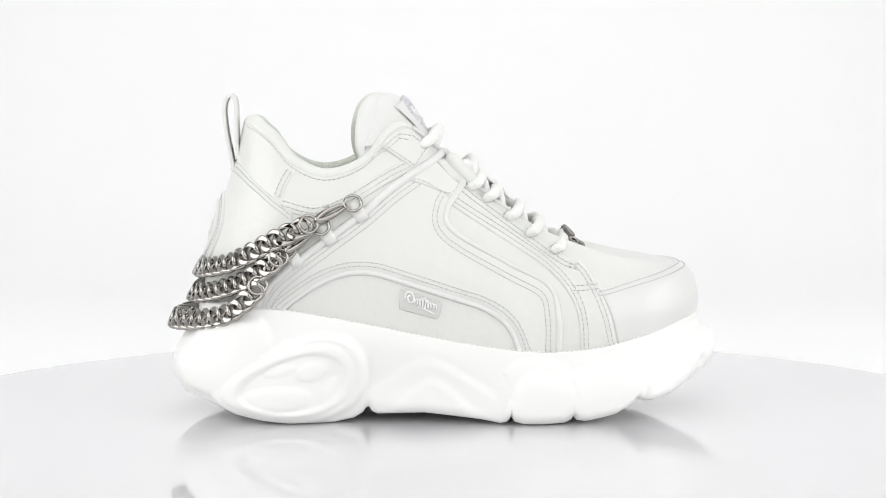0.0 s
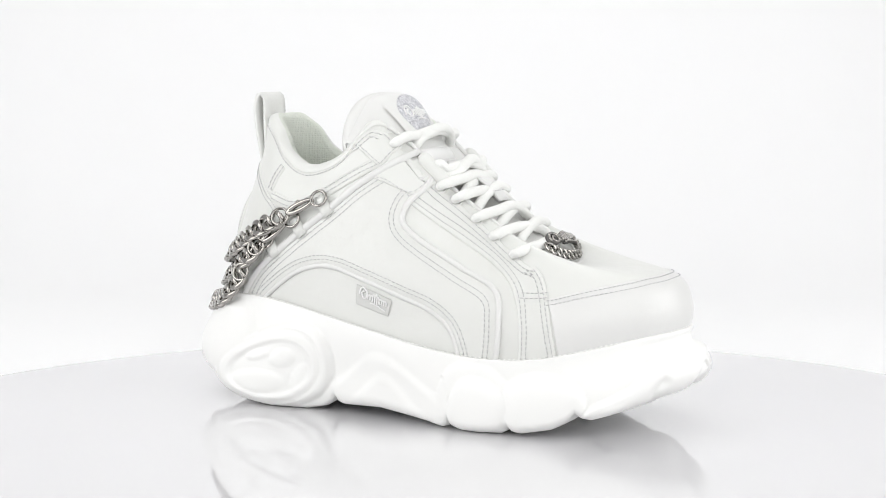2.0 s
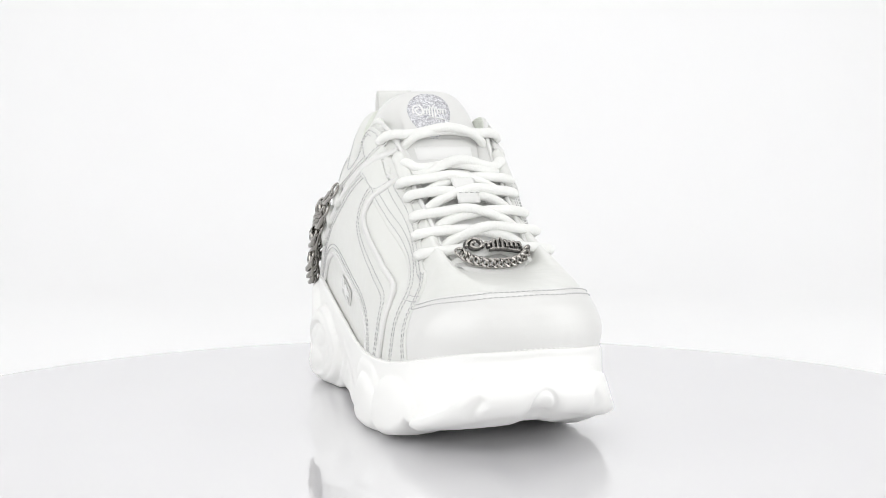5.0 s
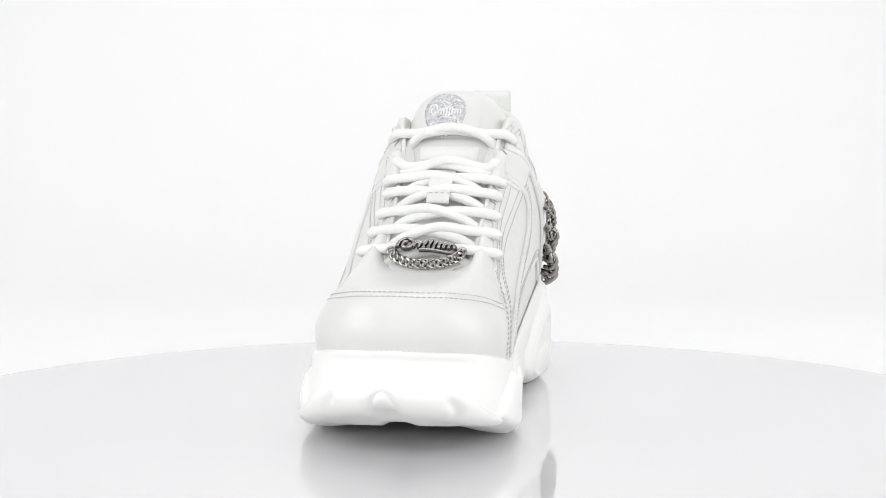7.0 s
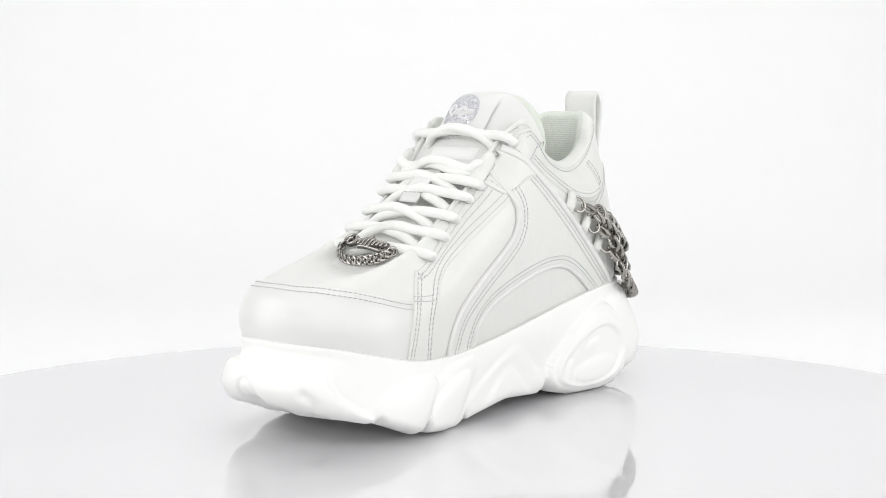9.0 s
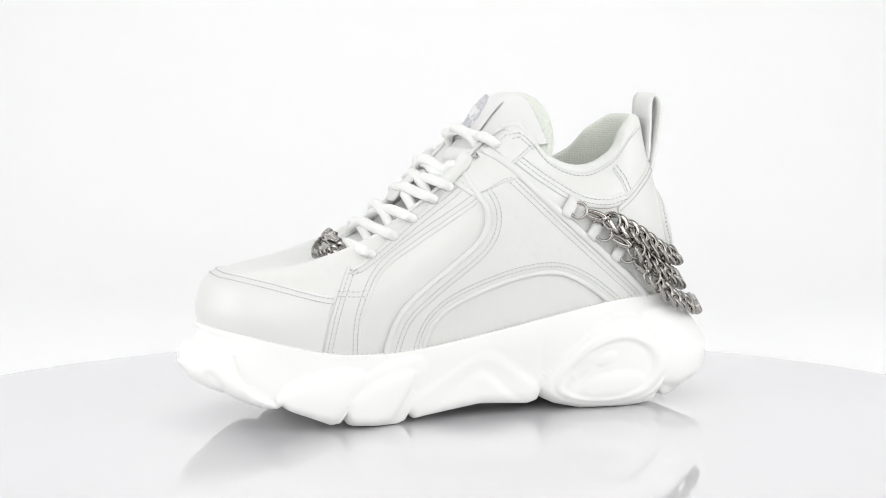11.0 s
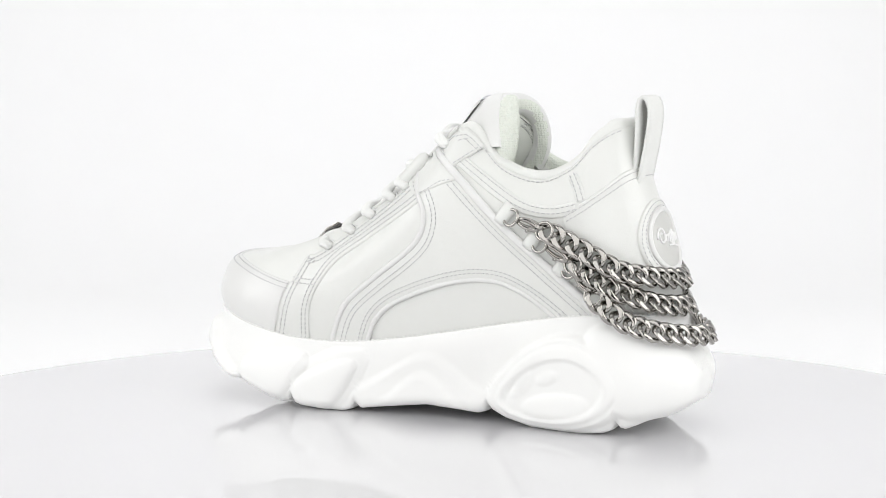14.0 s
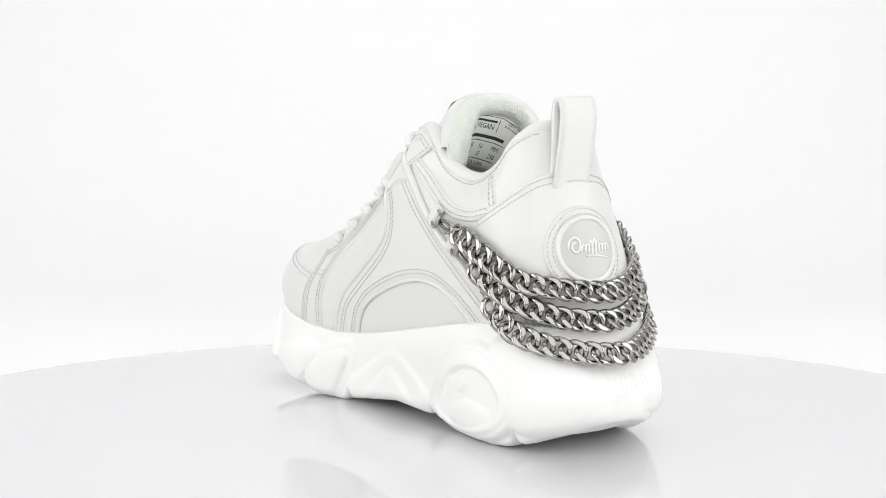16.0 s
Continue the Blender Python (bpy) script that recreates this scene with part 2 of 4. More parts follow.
# ---- studio ----
def studio():
    r, cy, n = 0.342, -0.127, 160
    table = new("display_table")
    tagged(table, "round glossy white acrylic display table", "table")

    def turned(name, prof, label):
        bm = bmesh.new()
        rings = [[bm.verts.new((a * math.cos(k * math.tau / n), cy + a * math.sin(k * math.tau / n), z)) for k in range(n)] for a, z in prof]
        for a, b in zip(rings[:-1], rings[1:]):
            for k in range(n):
                bm.faces.new((a[k], b[k], b[(k + 1) % n], a[(k + 1) % n]))
        bm.faces.new(rings[0])
        bm.faces.new(rings[-1][::-1])
        bmesh.ops.recalc_face_normals(bm, faces=bm.faces)
        ob = finish(bm, name, TABLE, table, label, scale=1, smooth=False)
        for p in ob.data.polygons:
            p.use_smooth = len(p.vertices) == 4 and abs(p.normal.z) < 0.9

    turned("tabletop", [(0.2, 0.0), (r - 0.0014, 0.0), (r - 0.0004, -0.0004), (r, -0.0014), (r, -0.005), (0.2, -0.005)], "glossy white acrylic tabletop")
    turned("base_rim", [(0.2, -0.0052), (r - 0.003, -0.0052), (r - 0.003, -0.02), (0.2, -0.02)], "white base rim")
    prof = [(-1.6, -0.02), (0.6, -0.02)] + [(0.6 + 0.6 * math.sin(a), 0.58 - 0.6 * math.cos(a)) for a in np.linspace(0.1, math.pi / 2, 14)] + [(1.2, 2.0)]
    ob = finish(from_grid([[(x, y, z) for x in np.linspace(-1.7, 1.7, 12)] for y, z in prof]), "backdrop", SWEEP, None, scale=1)
    tagged(ob, "seamless white paper sweep behind the table", "backdrop", kind="structure")
    m = ob.modifiers.new("thickness", "SOLIDIFY")
    m.thickness, m.offset = 0.004, -1
    # side walls out of view, added to throw light back on the shoe
    for nm, x in (("wall_west", -1.7), ("wall_east", 1.7)):
        ob = finish(from_grid([[(x, y, z) for y in (-1.6, -0.4, 0.6, 1.2)] for z in (-0.02, 1.0, 2.0)]), nm, BOUNCEWALL, None, scale=1, smooth=False)
        tagged(ob, "unseen pale grey side wall added to bounce fill light", "wall", kind="structure")
        m = ob.modifiers.new("thickness", "SOLIDIFY")
        m.thickness, m.offset = 0.03, 1 if x > 0 else -1
    ob = finish(from_grid([[(x, -1.6, z) for x in (-1.7, -0.5, 0.5, 1.7)] for z in (-0.02, 1.0, 2.0)]), "wall_south", DARKROOM, None, scale=1, smooth=False)
    tagged(ob, "plain dark grey studio wall", "wall", kind="structure")
    m = ob.modifiers.new("thickness", "SOLIDIFY")
    m.thickness, m.offset = 0.03, 0
    # ceiling out of view, added as an overhead reflector for ambient fill
    ob = finish(from_grid([[(x, y, 2.0) for x in (-1.7, 0, 1.7)] for y in (-1.6, 0, 1.2)]), "ceiling", BOUNCEWALL, None, scale=1, smooth=False)
    tagged(ob, "unseen pale grey ceiling added to bounce fill light", "ceiling", kind="structure")
    m = ob.modifiers.new("thickness", "SOLIDIFY")
    m.thickness, m.offset = 0.03, 0


studio()

# ---- the shoe ----
shoe = new("sneaker")
tagged(shoe, "white leather platform sneaker with silver chains round the heel", "shoe")


def build_upper():
    bm = from_grid(UROWS, close_u=True)
    bmesh.ops.recalc_face_normals(bm, faces=bm.faces)
    ob = part("upper", bm, LEATHER, shoe, "smooth white leather upper")
    m = ob.modifiers.new("thickness", "SOLIDIFY")
    m.thickness, m.offset = 0.0012, -1
    return ob


upper = build_upper()

# sole: plan outline (x, outer y, inner y) and bottom line on each side
PLAN = [(-147.5, 3, 3), (-141.5, -18, 25), (-126, -35.5, 40.5), (-92, -48, 46), (-52, -47, 43), (-12, -51, 43), (26, -58, 46.5),
        (58, -59, 50.5), (84, -56, 53.5), (108, -48.5, 49), (129, -33.5, 36), (142, -16.5, 20), (146, 0.5, 0.5)]
BOTTOM_OUT = [(-147, 16), (-141, 12.5), (-134, 11), (-126, 8), (-116, 4), (-100, 1.2), (-84, 0), (-62, 0.3), (-52, 2.5), (-46.5, 6), (-45, 10), (-43.2, 6), (-40, 4.6), (-16, 5.4),
              (13, 2.4), (23, 0.6), (27, 1.8), (28.6, 5.5), (30, 1.6), (35, 0.1), (46, 0), (57, 0.6), (60.4, 2.4), (61.6, 5), (63, 2), (68, 1.2), (84, 4.2), (92.6, 9), (96, 13), (98.5, 11), (104, 10),
              (121, 14.5), (130, 17), (138, 19.5), (146, 21.5)]
BOTTOM_IN = [(-147, 16), (-137, 10.5), (-128, 8.5), (-116, 4), (-113, 4.5), (-110.5, 7.5), (-108.5, 3), (-104, 1.2), (-92, 0), (-63, 0.3), (-49, 3.6), (-42, 7), (-40, 10.5), (-38, 6), (-33, 4.6), (-5, 6.6), (24, 3.2), (32, 2), (35, 5.5),
             (37.5, 1.5), (42, 0), (54, 0.2), (66, 1.6), (69, 3), (70.6, 7.8), (73, 3.6), (78, 3), (93, 8.6), (101, 11.5), (104, 14.5), (107, 13), (112, 13), (125, 15.5), (138, 19.5), (146, 21.5)]


def pod(a, b, ca, cb, ra, rb, tilt, h, sharp=5.0):
    """A rounded lump on the sole's wall."""
    c, s = math.cos(math.radians(tilt)), math.sin(math.radians(tilt))
    u, w = ((a - ca) * c + (b - cb) * s) / ra, (-(a - ca) * s + (b - cb) * c) / rb
    d = math.hypot(u, w)
    return h * (1 - d ** sharp) ** 0.7 if d < 1 else 0.0


def groove(a, b, ca, cb, ra, rb, tilt, h, w=0.1):
    """A ring-shaped groove round an ellipse."""
    c, s = math.cos(math.radians(tilt)), math.sin(math.radians(tilt))
    u, v = ((a - ca) * c + (b - cb) * s) / ra, (-(a - ca) * s + (b - cb) * c) / rb
    return -h * math.exp(-((math.hypot(u, v) - 1) / w) ** 2)


def drop(a, b, ca, cb, ra, rb, tilt, taper):
    """How far out a point lies in a teardrop: 0 at its middle, 1 on its outline."""
    c, s = math.cos(math.radians(tilt)), math.sin(math.radians(tilt))
    u, w = ((a - ca) * c + (b - cb) * s) / ra, (-(a - ca) * s + (b - cb) * c) / rb
    return math.hypot(u, w / max(0.25, 1 + taper * u))


def fin(x, z, c, w, base, h, edge):
    """The inside of a bell-shaped fin that stands on the sole's lower edge."""
    return smoothstep(-edge, edge, base + h * math.exp(-((x - c) / w) ** 2) - z)


def swell(d, h, sharp=6.0):
    return h * (1 - d ** sharp) ** 0.6 if d < 1 else 0.0


def sole_relief(x, y, z):
    f = smoothstep(8, 24, abs(y))
    if y < 0:
        d = drop(x, z, -86, 22, 42, 22.5, 12, 0.32)
        heel = swell(d, 5.4, 9) - 1.1 * math.exp(-((d - 0.84) / 0.035) ** 2)
        heel -= 2.0 * smoothstep(0.72, 0.64, drop(x, z, -84, 21.5, 40, 21.5, 12, 0.3))
        heel += pod(x, z, -92, 14, 19, 6.8, 5, 1.5, 3) + pod(x, z, -91, 29, 8, 3, 16, 1.1, 3) + pod(x, z, -75, 28.5, 8, 5.4, 12, 1.3, 3) + pod(x, z, -64, 18, 4.5, 9, -24, 1.1, 3)
        side = max(heel, pod(x, z, -128, 38, 31, 24, -26, 4.8, 5))
        side = max(side, 1.3 * fin(x, z, -12, 30, 8, 26, 3.5) * smoothstep(-52, -40, x) * smoothstep(34, 20, x) + 1.3 * fin(x, z, -12, 18, 2.5, 21, 3.6))
        side = max(side, swell(drop(x, z, 45, 13, 21, 14.5, 24, 0.2), 4.4, 5), swell(drop(x, z, 79, 15, 23, 16, 18, 0.2), 4.2, 5))
        side = max(side, swell(drop(x, z, 44, 15, 27, 19.5, 22, 0.2), 1.5, 8))
    else:
        d = drop(x, z, -79, 23, 41, 23, -16, -0.34)
        heel = swell(d, 5.4, 9) - 1.1 * math.exp(-((d - 0.85) / 0.035) ** 2)
        heel -= 2.0 * smoothstep(0.74, 0.66, drop(x, z, -78, 21, 40, 21, -15, -0.3))
        heel += pod(x, z, -80, 13.5, 19, 7.4, -7, 1.5, 3) + pod(x, z, -62, 24, 10, 3.6, -50, 1.2, 3) + pod(x, z, -77, 28, 7, 3.2, -26, 0.9, 3) + pod(x, z, -56, 14, 3.6, 8, 14, 1.0, 3)
        side = max(heel, pod(x, z, -126, 34, 30, 25, -14, 4.8, 5))
        side = max(side, 1.3 * fin(x, z, -4, 30, 8, 26, 3.5) * smoothstep(-46, -34, x) * smoothstep(44, 30, x) + 1.3 * fin(x, z, -3, 18.5, 2.5, 21, 3.6))
        side = max(side, swell(drop(x, z, 54, 14, 21, 13, -40, 0.1), 4.4, 5), swell(drop(x, z, 87, 17, 22, 15, -22, 0.1), 4.2, 5))
        side = max(side, swell(drop(x, z, 55, 16, 27, 18, -38, 0.1), 1.5, 8))
    out = side * f * (1 - smoothstep(104, 112, x))
    if x > 92:
        # bumper that wraps the toe and tails off in an S-curve on each side
        xs = x - (0 if y < 0 else 6 * smoothstep(134, 106, x))
        top = float(np.interp(xs, (96, 99, 103, 112, 121, 127, 131, 138, 146), (8, 13, 18, 22, 27, 34, 40, 43, 44)))
        bump = 5.6 * smoothstep(-0.4, 2.4, top - z) * smoothstep(94, 99, xs)
        front = smoothstep(120, 138, x)
        bump += front * (pod(y, z, -1, 24, 5.2, 10, 0, 1.2, 8) + groove(y, z, -1, 24, 6.6, 11.4, 0, 1.3, 0.1))
        # two lobes with a hollow between them and a crescent dent at the outer end of each
        bump -= 2.2 * front * math.exp(-((y + 1) / 6.5) ** 2) * smoothstep(20, 13, z)
        for c, k in ((-26, 1), (27, -1)):
            r = math.hypot((y - c) * 1.0, (z - 22) * 0.75)
            bump -= 2.6 * math.exp(-((r - 5.5) / 2.0) ** 2) * smoothstep(-1.5, 3, (y - c) * -k) * smoothstep(112, 120, x)
        out = max(out - 1.2 * front, bump - 1.2 * front)
    return out


def build_sole():
    plan_loop = spline([(x, yo, 0) for x, yo, yi in PLAN] + [(x, yi, 0) for x, yo, yi in PLAN[-2:0:-1]], 26, True)
    edge_loop = spline(loop_of(EDGE), 26, True)
    bo, bi = np.array(BOTTOM_OUT), np.array(BOTTOM_IN)
    n = len(plan_loop)
    tan = np.roll(plan_loop, -1, 0) - np.roll(plan_loop, 1, 0)
    tan /= np.linalg.norm(tan, axis=1, keepdims=True)
    nor = np.stack([tan[:, 1], -tan[:, 0]], 1)
    if np.sum(nor[:, 0] * plan_loop[:, 0]) < 0:
        nor = -nor
    nw = 62
    cols = []
    for j in range(n):
        px, py = plan_loop[j, :2]
        ex, ey, ez = edge_loop[j]
        ez += 2.4
        nx, ny = nor[j]
        k = smoothstep(-14, 14, py)
        zb = (1 - k) * np.interp(px, bo[:, 0], bo[:, 1]) + k * np.interp(px, bi[:, 0], bi[:, 1])
        zb += 3.6 * math.exp(-((py + 1) / 8.5) ** 4) * smoothstep(126, 140, px)
        ox, oy = ex + nx * 2.6, ey + ny * 2.6
        col = []
        cx = min(max(px, -112), 104)
        d0 = -(3.6 + 5 * smoothstep(110, 135, px)) - 3.0 * smoothstep(-144, -128, px)
        wx, wy = px + nx * d0, py + ny * d0
        for f in (0.0, 0.25, 0.5, 0.7, 0.85, 0.95):
            qx, qy = cx + (wx - cx) * f, wy * f
            kk = smoothstep(-14, 14, qy)
            zz = (1 - kk) * np.interp(qx, bo[:, 0], bo[:, 1]) + kk * np.interp(qx, bi[:, 0], bi[:, 1])
            hollow = 3.0 * smoothstep(0.85, 0.4, f) * smoothstep(112, 95, px) if f < 0.85 else 0.0
            zz += 3.5 * math.exp(-((qy - 1) / 8) ** 4) * smoothstep(60, 90, qx) * smoothstep(134, 116, qx)
            col.append((qx, qy, zz * (1 - smoothstep(0.7, 1, f)) + zb * smoothstep(0.7, 1, f) + hollow))
        for i in range(nw + 1):
            v = i / nw
            z = zb + 0.2 + (ez - zb) * v
            low = min(1, v / (0.16 + 0.24 * smoothstep(110, 135, px)))
            r = math.sqrt(max(0, 1 - (1 - low) ** 2))
            t = smoothstep(0.3, 0.92, v)
            bx, by = px * (1 - t) + ox * t, py * (1 - t) + oy * t
            ins = -(3.6 + 5 * smoothstep(110, 135, px)) * (1 - r) - 3.0 * smoothstep(-144, -128, px)
            fade = r * (1 - smoothstep(0.86, 0.97, v))
            d = sole_relief(px, py, z) * fade + ins * (1 - t)
            col.append((bx + nx * d, by + ny * d, z))
        for a, dz in ((0.35, 0.5), (0.9, 0.7), (1.6, 0.3), (2.6, -1.2), (5.0, -3.0)):
            col.append((ox - nx * a, oy - ny * a, ez + dz))
        cols.append(col)
    rows = [[cols[j][i] for j in range(n)] for i in range(len(cols[0]))]
    bm = from_grid(rows, close_u=True)
    bmesh.ops.holes_fill(bm, edges=[e for e in bm.edges if e.is_boundary and e.verts[0].co.z < 34 and e.verts[1].co.z < 34], sides=0)
    bmesh.ops.recalc_face_normals(bm, faces=bm.faces)
    return part("sole", bm, FOAM, shoe, "thick sculpted white foam platform sole"), edge_loop, nor


sole, EDGE_LOOP, EDGE_NOR = build_sole()


# ---- collar lining and footbed ----
def build_lining():
    cols = []
    for k in range(-6 * NU - 14, 6 * NU + 15):
        j = k % NCOL
        c = Vector(LOOPS[3][j])
        t = Vector(LOOPS[3][(j + 1) % NCOL]) - Vector(LOOPS[3][j - 1])
        d = Vector((-t.y, t.x, 0)).normalized()
        if d.dot(Vector((-66, 2, 0)) - Vector((c.x, c.y, 0))) < 0:
            d = -d
        r = 4.2 - 3.4 * smoothstep(6 * NU - 6, 6 * NU + 10, abs(k))
        col = [c + d * r * (1 - math.cos(a)) * 1.1 + Vector((0, 0, r * math.sin(a))) for a in np.linspace(-0.25, math.pi, 11)]
        col += [c + d * 9.8 - Vector((0, 0, 8)), c + d * 10.5 - Vector((0, 0, 20)), c + d * 8.5 - Vector((0, 0, 40)), c + d * 5 + Vector((0, 0, 78 - c.z))]
        cols.append(col)
    rows = [[cols[j][i] for j in range(len(cols))] for i in range(len(cols[0]))]
    bm = from_grid(rows[:7])
    bmesh.ops.recalc_face_normals(bm, faces=bm.faces)
    part("collar_roll", bm, LEATHER, shoe, "padded white leather collar edge")
    bm = from_grid(rows[6:])
    bmesh.ops.recalc_face_normals(bm, faces=bm.faces)
    part("collar_lining", bm, MESHCLOTH, shoe, "padded pale mesh collar lining")
    # gusset that joins the throat edges to the tongue
    cols = []
    for j in range(6 * NU, NCOL - 6 * NU + 1):
        c = Vector(LOOPS[3][j])
        d = (Vector((min(c.x, 58), 3.2, c.z)) - c).normalized()
        cols.append([c - Vector((0, 0, 0.3)), c + d * 3 - Vector((0, 0, 1.6)), c + d * 6 - Vector((0, 0, 4)), c + d * 9 - Vector((0, 0, 9)), c + d * 10 - Vector((0, 0, 18))])
    bm = from_grid([[col[i] for col in cols] for i in range(5)])
    bmesh.ops.recalc_face_normals(bm, faces=bm.faces)
    part("gusset", bm, SMOOTH, shoe, "soft white throat gusset")
    bm = bmesh.new()
    ring = [bm.verts.new((p[0] * 0.9 - 4, p[1] * 0.9, 76 if p[0] < -20 else 76 - (p[0] + 20) * 0.25)) for p in LOOPS[0][::3]]
    top = bm.faces.new(ring)
    bmesh.ops.extrude_face_region(bm, geom=[top])
    bm.verts.ensure_lookup_table()
    for v in bm.verts[len(ring):]:
        v.co.z -= 3
    part("insole", bm, MESHCLOTH, shoe, "pale footbed", False)


build_lining()

# ---- tongue ----
TPATH = [(78, 81), (58, 90.5), (30, 107), (5, 127), (-9, 145), (-16.5, 157.5), (-22.5, 166), (-30.5, 170.2), (-36.5, 168.3), (-37.5, 160), (-34, 149), (-27, 136), (-15, 122), (2, 106)]
THALF = [14, 21, 25, 28, 30.5, 31.5, 32, 31.5, 30.5, 29.5, 28.5, 27, 25, 22]
TBEND = [0, 0.5, 1.0, 2, 5, 10, 14, 16, 16.5, 17, 16, 14, 10, 6]
TP = spline(TPATH, 8)
TH = spline([(h, b) for h, b in zip(THALF, TBEND)], 8)
TCREST = 7 * 8


def tongue_at(u, k, lift=0.0):
    """A point of the tongue: u from -1 to 1 across, k along its centre line, from its foot over the crest to the lining."""
    def raw(u, k):
        k = min(max(k, 0), len(TP) - 1.001)
        i, f = int(k), k - int(k)
        p = TP[i] * (1 - f) + TP[i + 1] * f
        h, b = TH[i] * (1 - f) + TH[i + 1] * f
        m = min(max(2 * TCREST - k, 0), len(TP) - 1.001)
        j, g = int(m), m - int(m)
        q = TP[j] * (1 - g) + TP[j + 1] * g
        w = abs(u) ** 5 * 0.5
        if abs(k - TCREST) < 48:
            p = p * (1 - w) + q * w
        up = smoothstep(26, 46, k)
        y = 2.6 + u * h
        return Vector((p[0] - b * abs(u) ** (2.1 - 0.4 * up) * (0.4 + 0.5 * up), y, p[1] - b * abs(u) ** (2.1 + 1.3 * up) * (0.85 + 0.85 * up)))
    p = raw(u, k)
    if not lift:
        return p
    e = 0.02
    n = (raw(u + e, k) - raw(u - e, k)).cross(raw(u, k + 0.5) - raw(u, k - 0.5)).normalized()
    return p + n * lift


def build_tongue():
    us = np.linspace(-1, 1, 41)
    bm = from_grid([[tongue_at(u, k) for u in us] for k in range(TCREST + 5)])
    bmesh.ops.recalc_face_normals(bm, faces=bm.faces)
    t = part("tongue", bm, SMOOTH, shoe, "padded white leather tongue")
    bm = from_grid([[tongue_at(u, k) for u in us] for k in range(TCREST + 4, len(TP) - 1)])
    bmesh.ops.recalc_face_normals(bm, faces=bm.faces)
    part("tongue_lining", bm, MESHCLOTH, t, "pale mesh tongue lining")
    # padded roll that frames the back of the tongue
    rim = [(-0.8, 100), (-0.84, 92), (-0.86, 84), (-0.86, 76), (-0.82, 70), (-0.66, 67), (-0.35, 66.5), (0, 66.5), (0.35, 66.5), (0.66, 67), (0.82, 70), (0.86, 76), (0.86, 84), (0.84, 92), (0.8, 100)]
    pts = [tongue_at(u, k) + Vector((0.7 - 1.4 * max(u, 0), 0, -1.6)) for u, k in spline(rim, 6)]
    outs = [Vector((0.75, 1.3 * u, 0.0)).normalized() for u, k in spline(rim, 6)]
    turn = [-0.85 + 2.1 * float(smoothstep(0.1, 0.7, u)) for u, k in spline(rim, 6)]
    pad, edge = tube_bm(bmesh.new(), pts, 5.8, 20), tube_bm(bmesh.new(), pts, 5.82, 20)
    for bm, keep in ((pad, -1), (edge, 1)):
        gone = []
        for i, fc in enumerate(bm.faces):
            c = fc.calc_center_median()
            j = min(range(len(pts)), key=lambda q: (pts[q] - c).length_squared)
            if ((c - pts[j]).normalized().dot(outs[j]) > turn[j]) != (keep > 0):
                gone.append(fc)
        bmesh.ops.delete(bm, geom=gone, context="FACES")
    part("tongue_padding", pad, MESHCLOTH, t, "thick padded mesh rim of the tongue")
    part("tongue_edge", edge, SMOOTH, t, "rounded white leather edge of the tongue")
    return t


tongue = build_tongue()
SGN = 1 if (tongue_at(0, 40, 1) - tongue_at(0, 40)).x > 0 else -1


def tongue_patch(name, u0, u1, k0, k1, lift, mat, parent, label="", nu=14, nk=10, rise=0.02):
    """A thin piece sewn on the tongue."""
    us, ks = np.linspace(u0, u1, nu), np.linspace(k0, k1, nk)
    rows = []
    for j, k in enumerate(ks):
        row = []
        for i, u in enumerate(us):
            edge = i in (0, nu - 1) or j in (0, nk - 1)
            row.append(tongue_at(u, k, SGN * (rise if edge else lift)))
        rows.append(row)
    bm = from_grid(rows)
    bmesh.ops.recalc_face_normals(bm, faces=bm.faces)
    return part(name, bm, mat, parent, label)


def tongue_disc(name, uc, kc, r, lift, mat, parent, label):
    """A round emblem that follows the tongue."""
    bm = bmesh.new()
    rings = []
    for q, l in ((1.0, 0.1), (0.98, lift), (0.75, lift), (0.5, lift), (0.25, lift)):
        ring = []
        for a in np.linspace(0, math.tau, 40, endpoint=False):
            ring.append(bm.verts.new(tongue_at(uc + q * r * math.cos(a) / 34.5, kc + q * r * math.sin(a) / KMM, SGN * l)))
        rings.append(ring)
    for A, B in zip(rings[:-1], rings[1:]):
        for i in range(40):
            bm.faces.new((A[i], A[(i + 1) % 40], B[(i + 1) % 40], B[i]))
    bm.faces.new(rings[-1])
    bmesh.ops.recalc_face_normals(bm, faces=bm.faces)
    return part(name, bm, mat, parent, label)


KMM = float(np.linalg.norm(TP[46] - TP[40]) / 6)
patch = tongue_patch("tongue_patch", -0.6, 0.46, 32, 48.5, 1.5, SMOOTH, tongue, "smooth white leather tongue patch", rise=1.1)
EMK = 43.0 - 2.4 / KMM
emblem = tongue_disc("emblem", -0.13, EMK, 12.4, 1.9, GLITTER, tongue, "round silver glitter emblem")


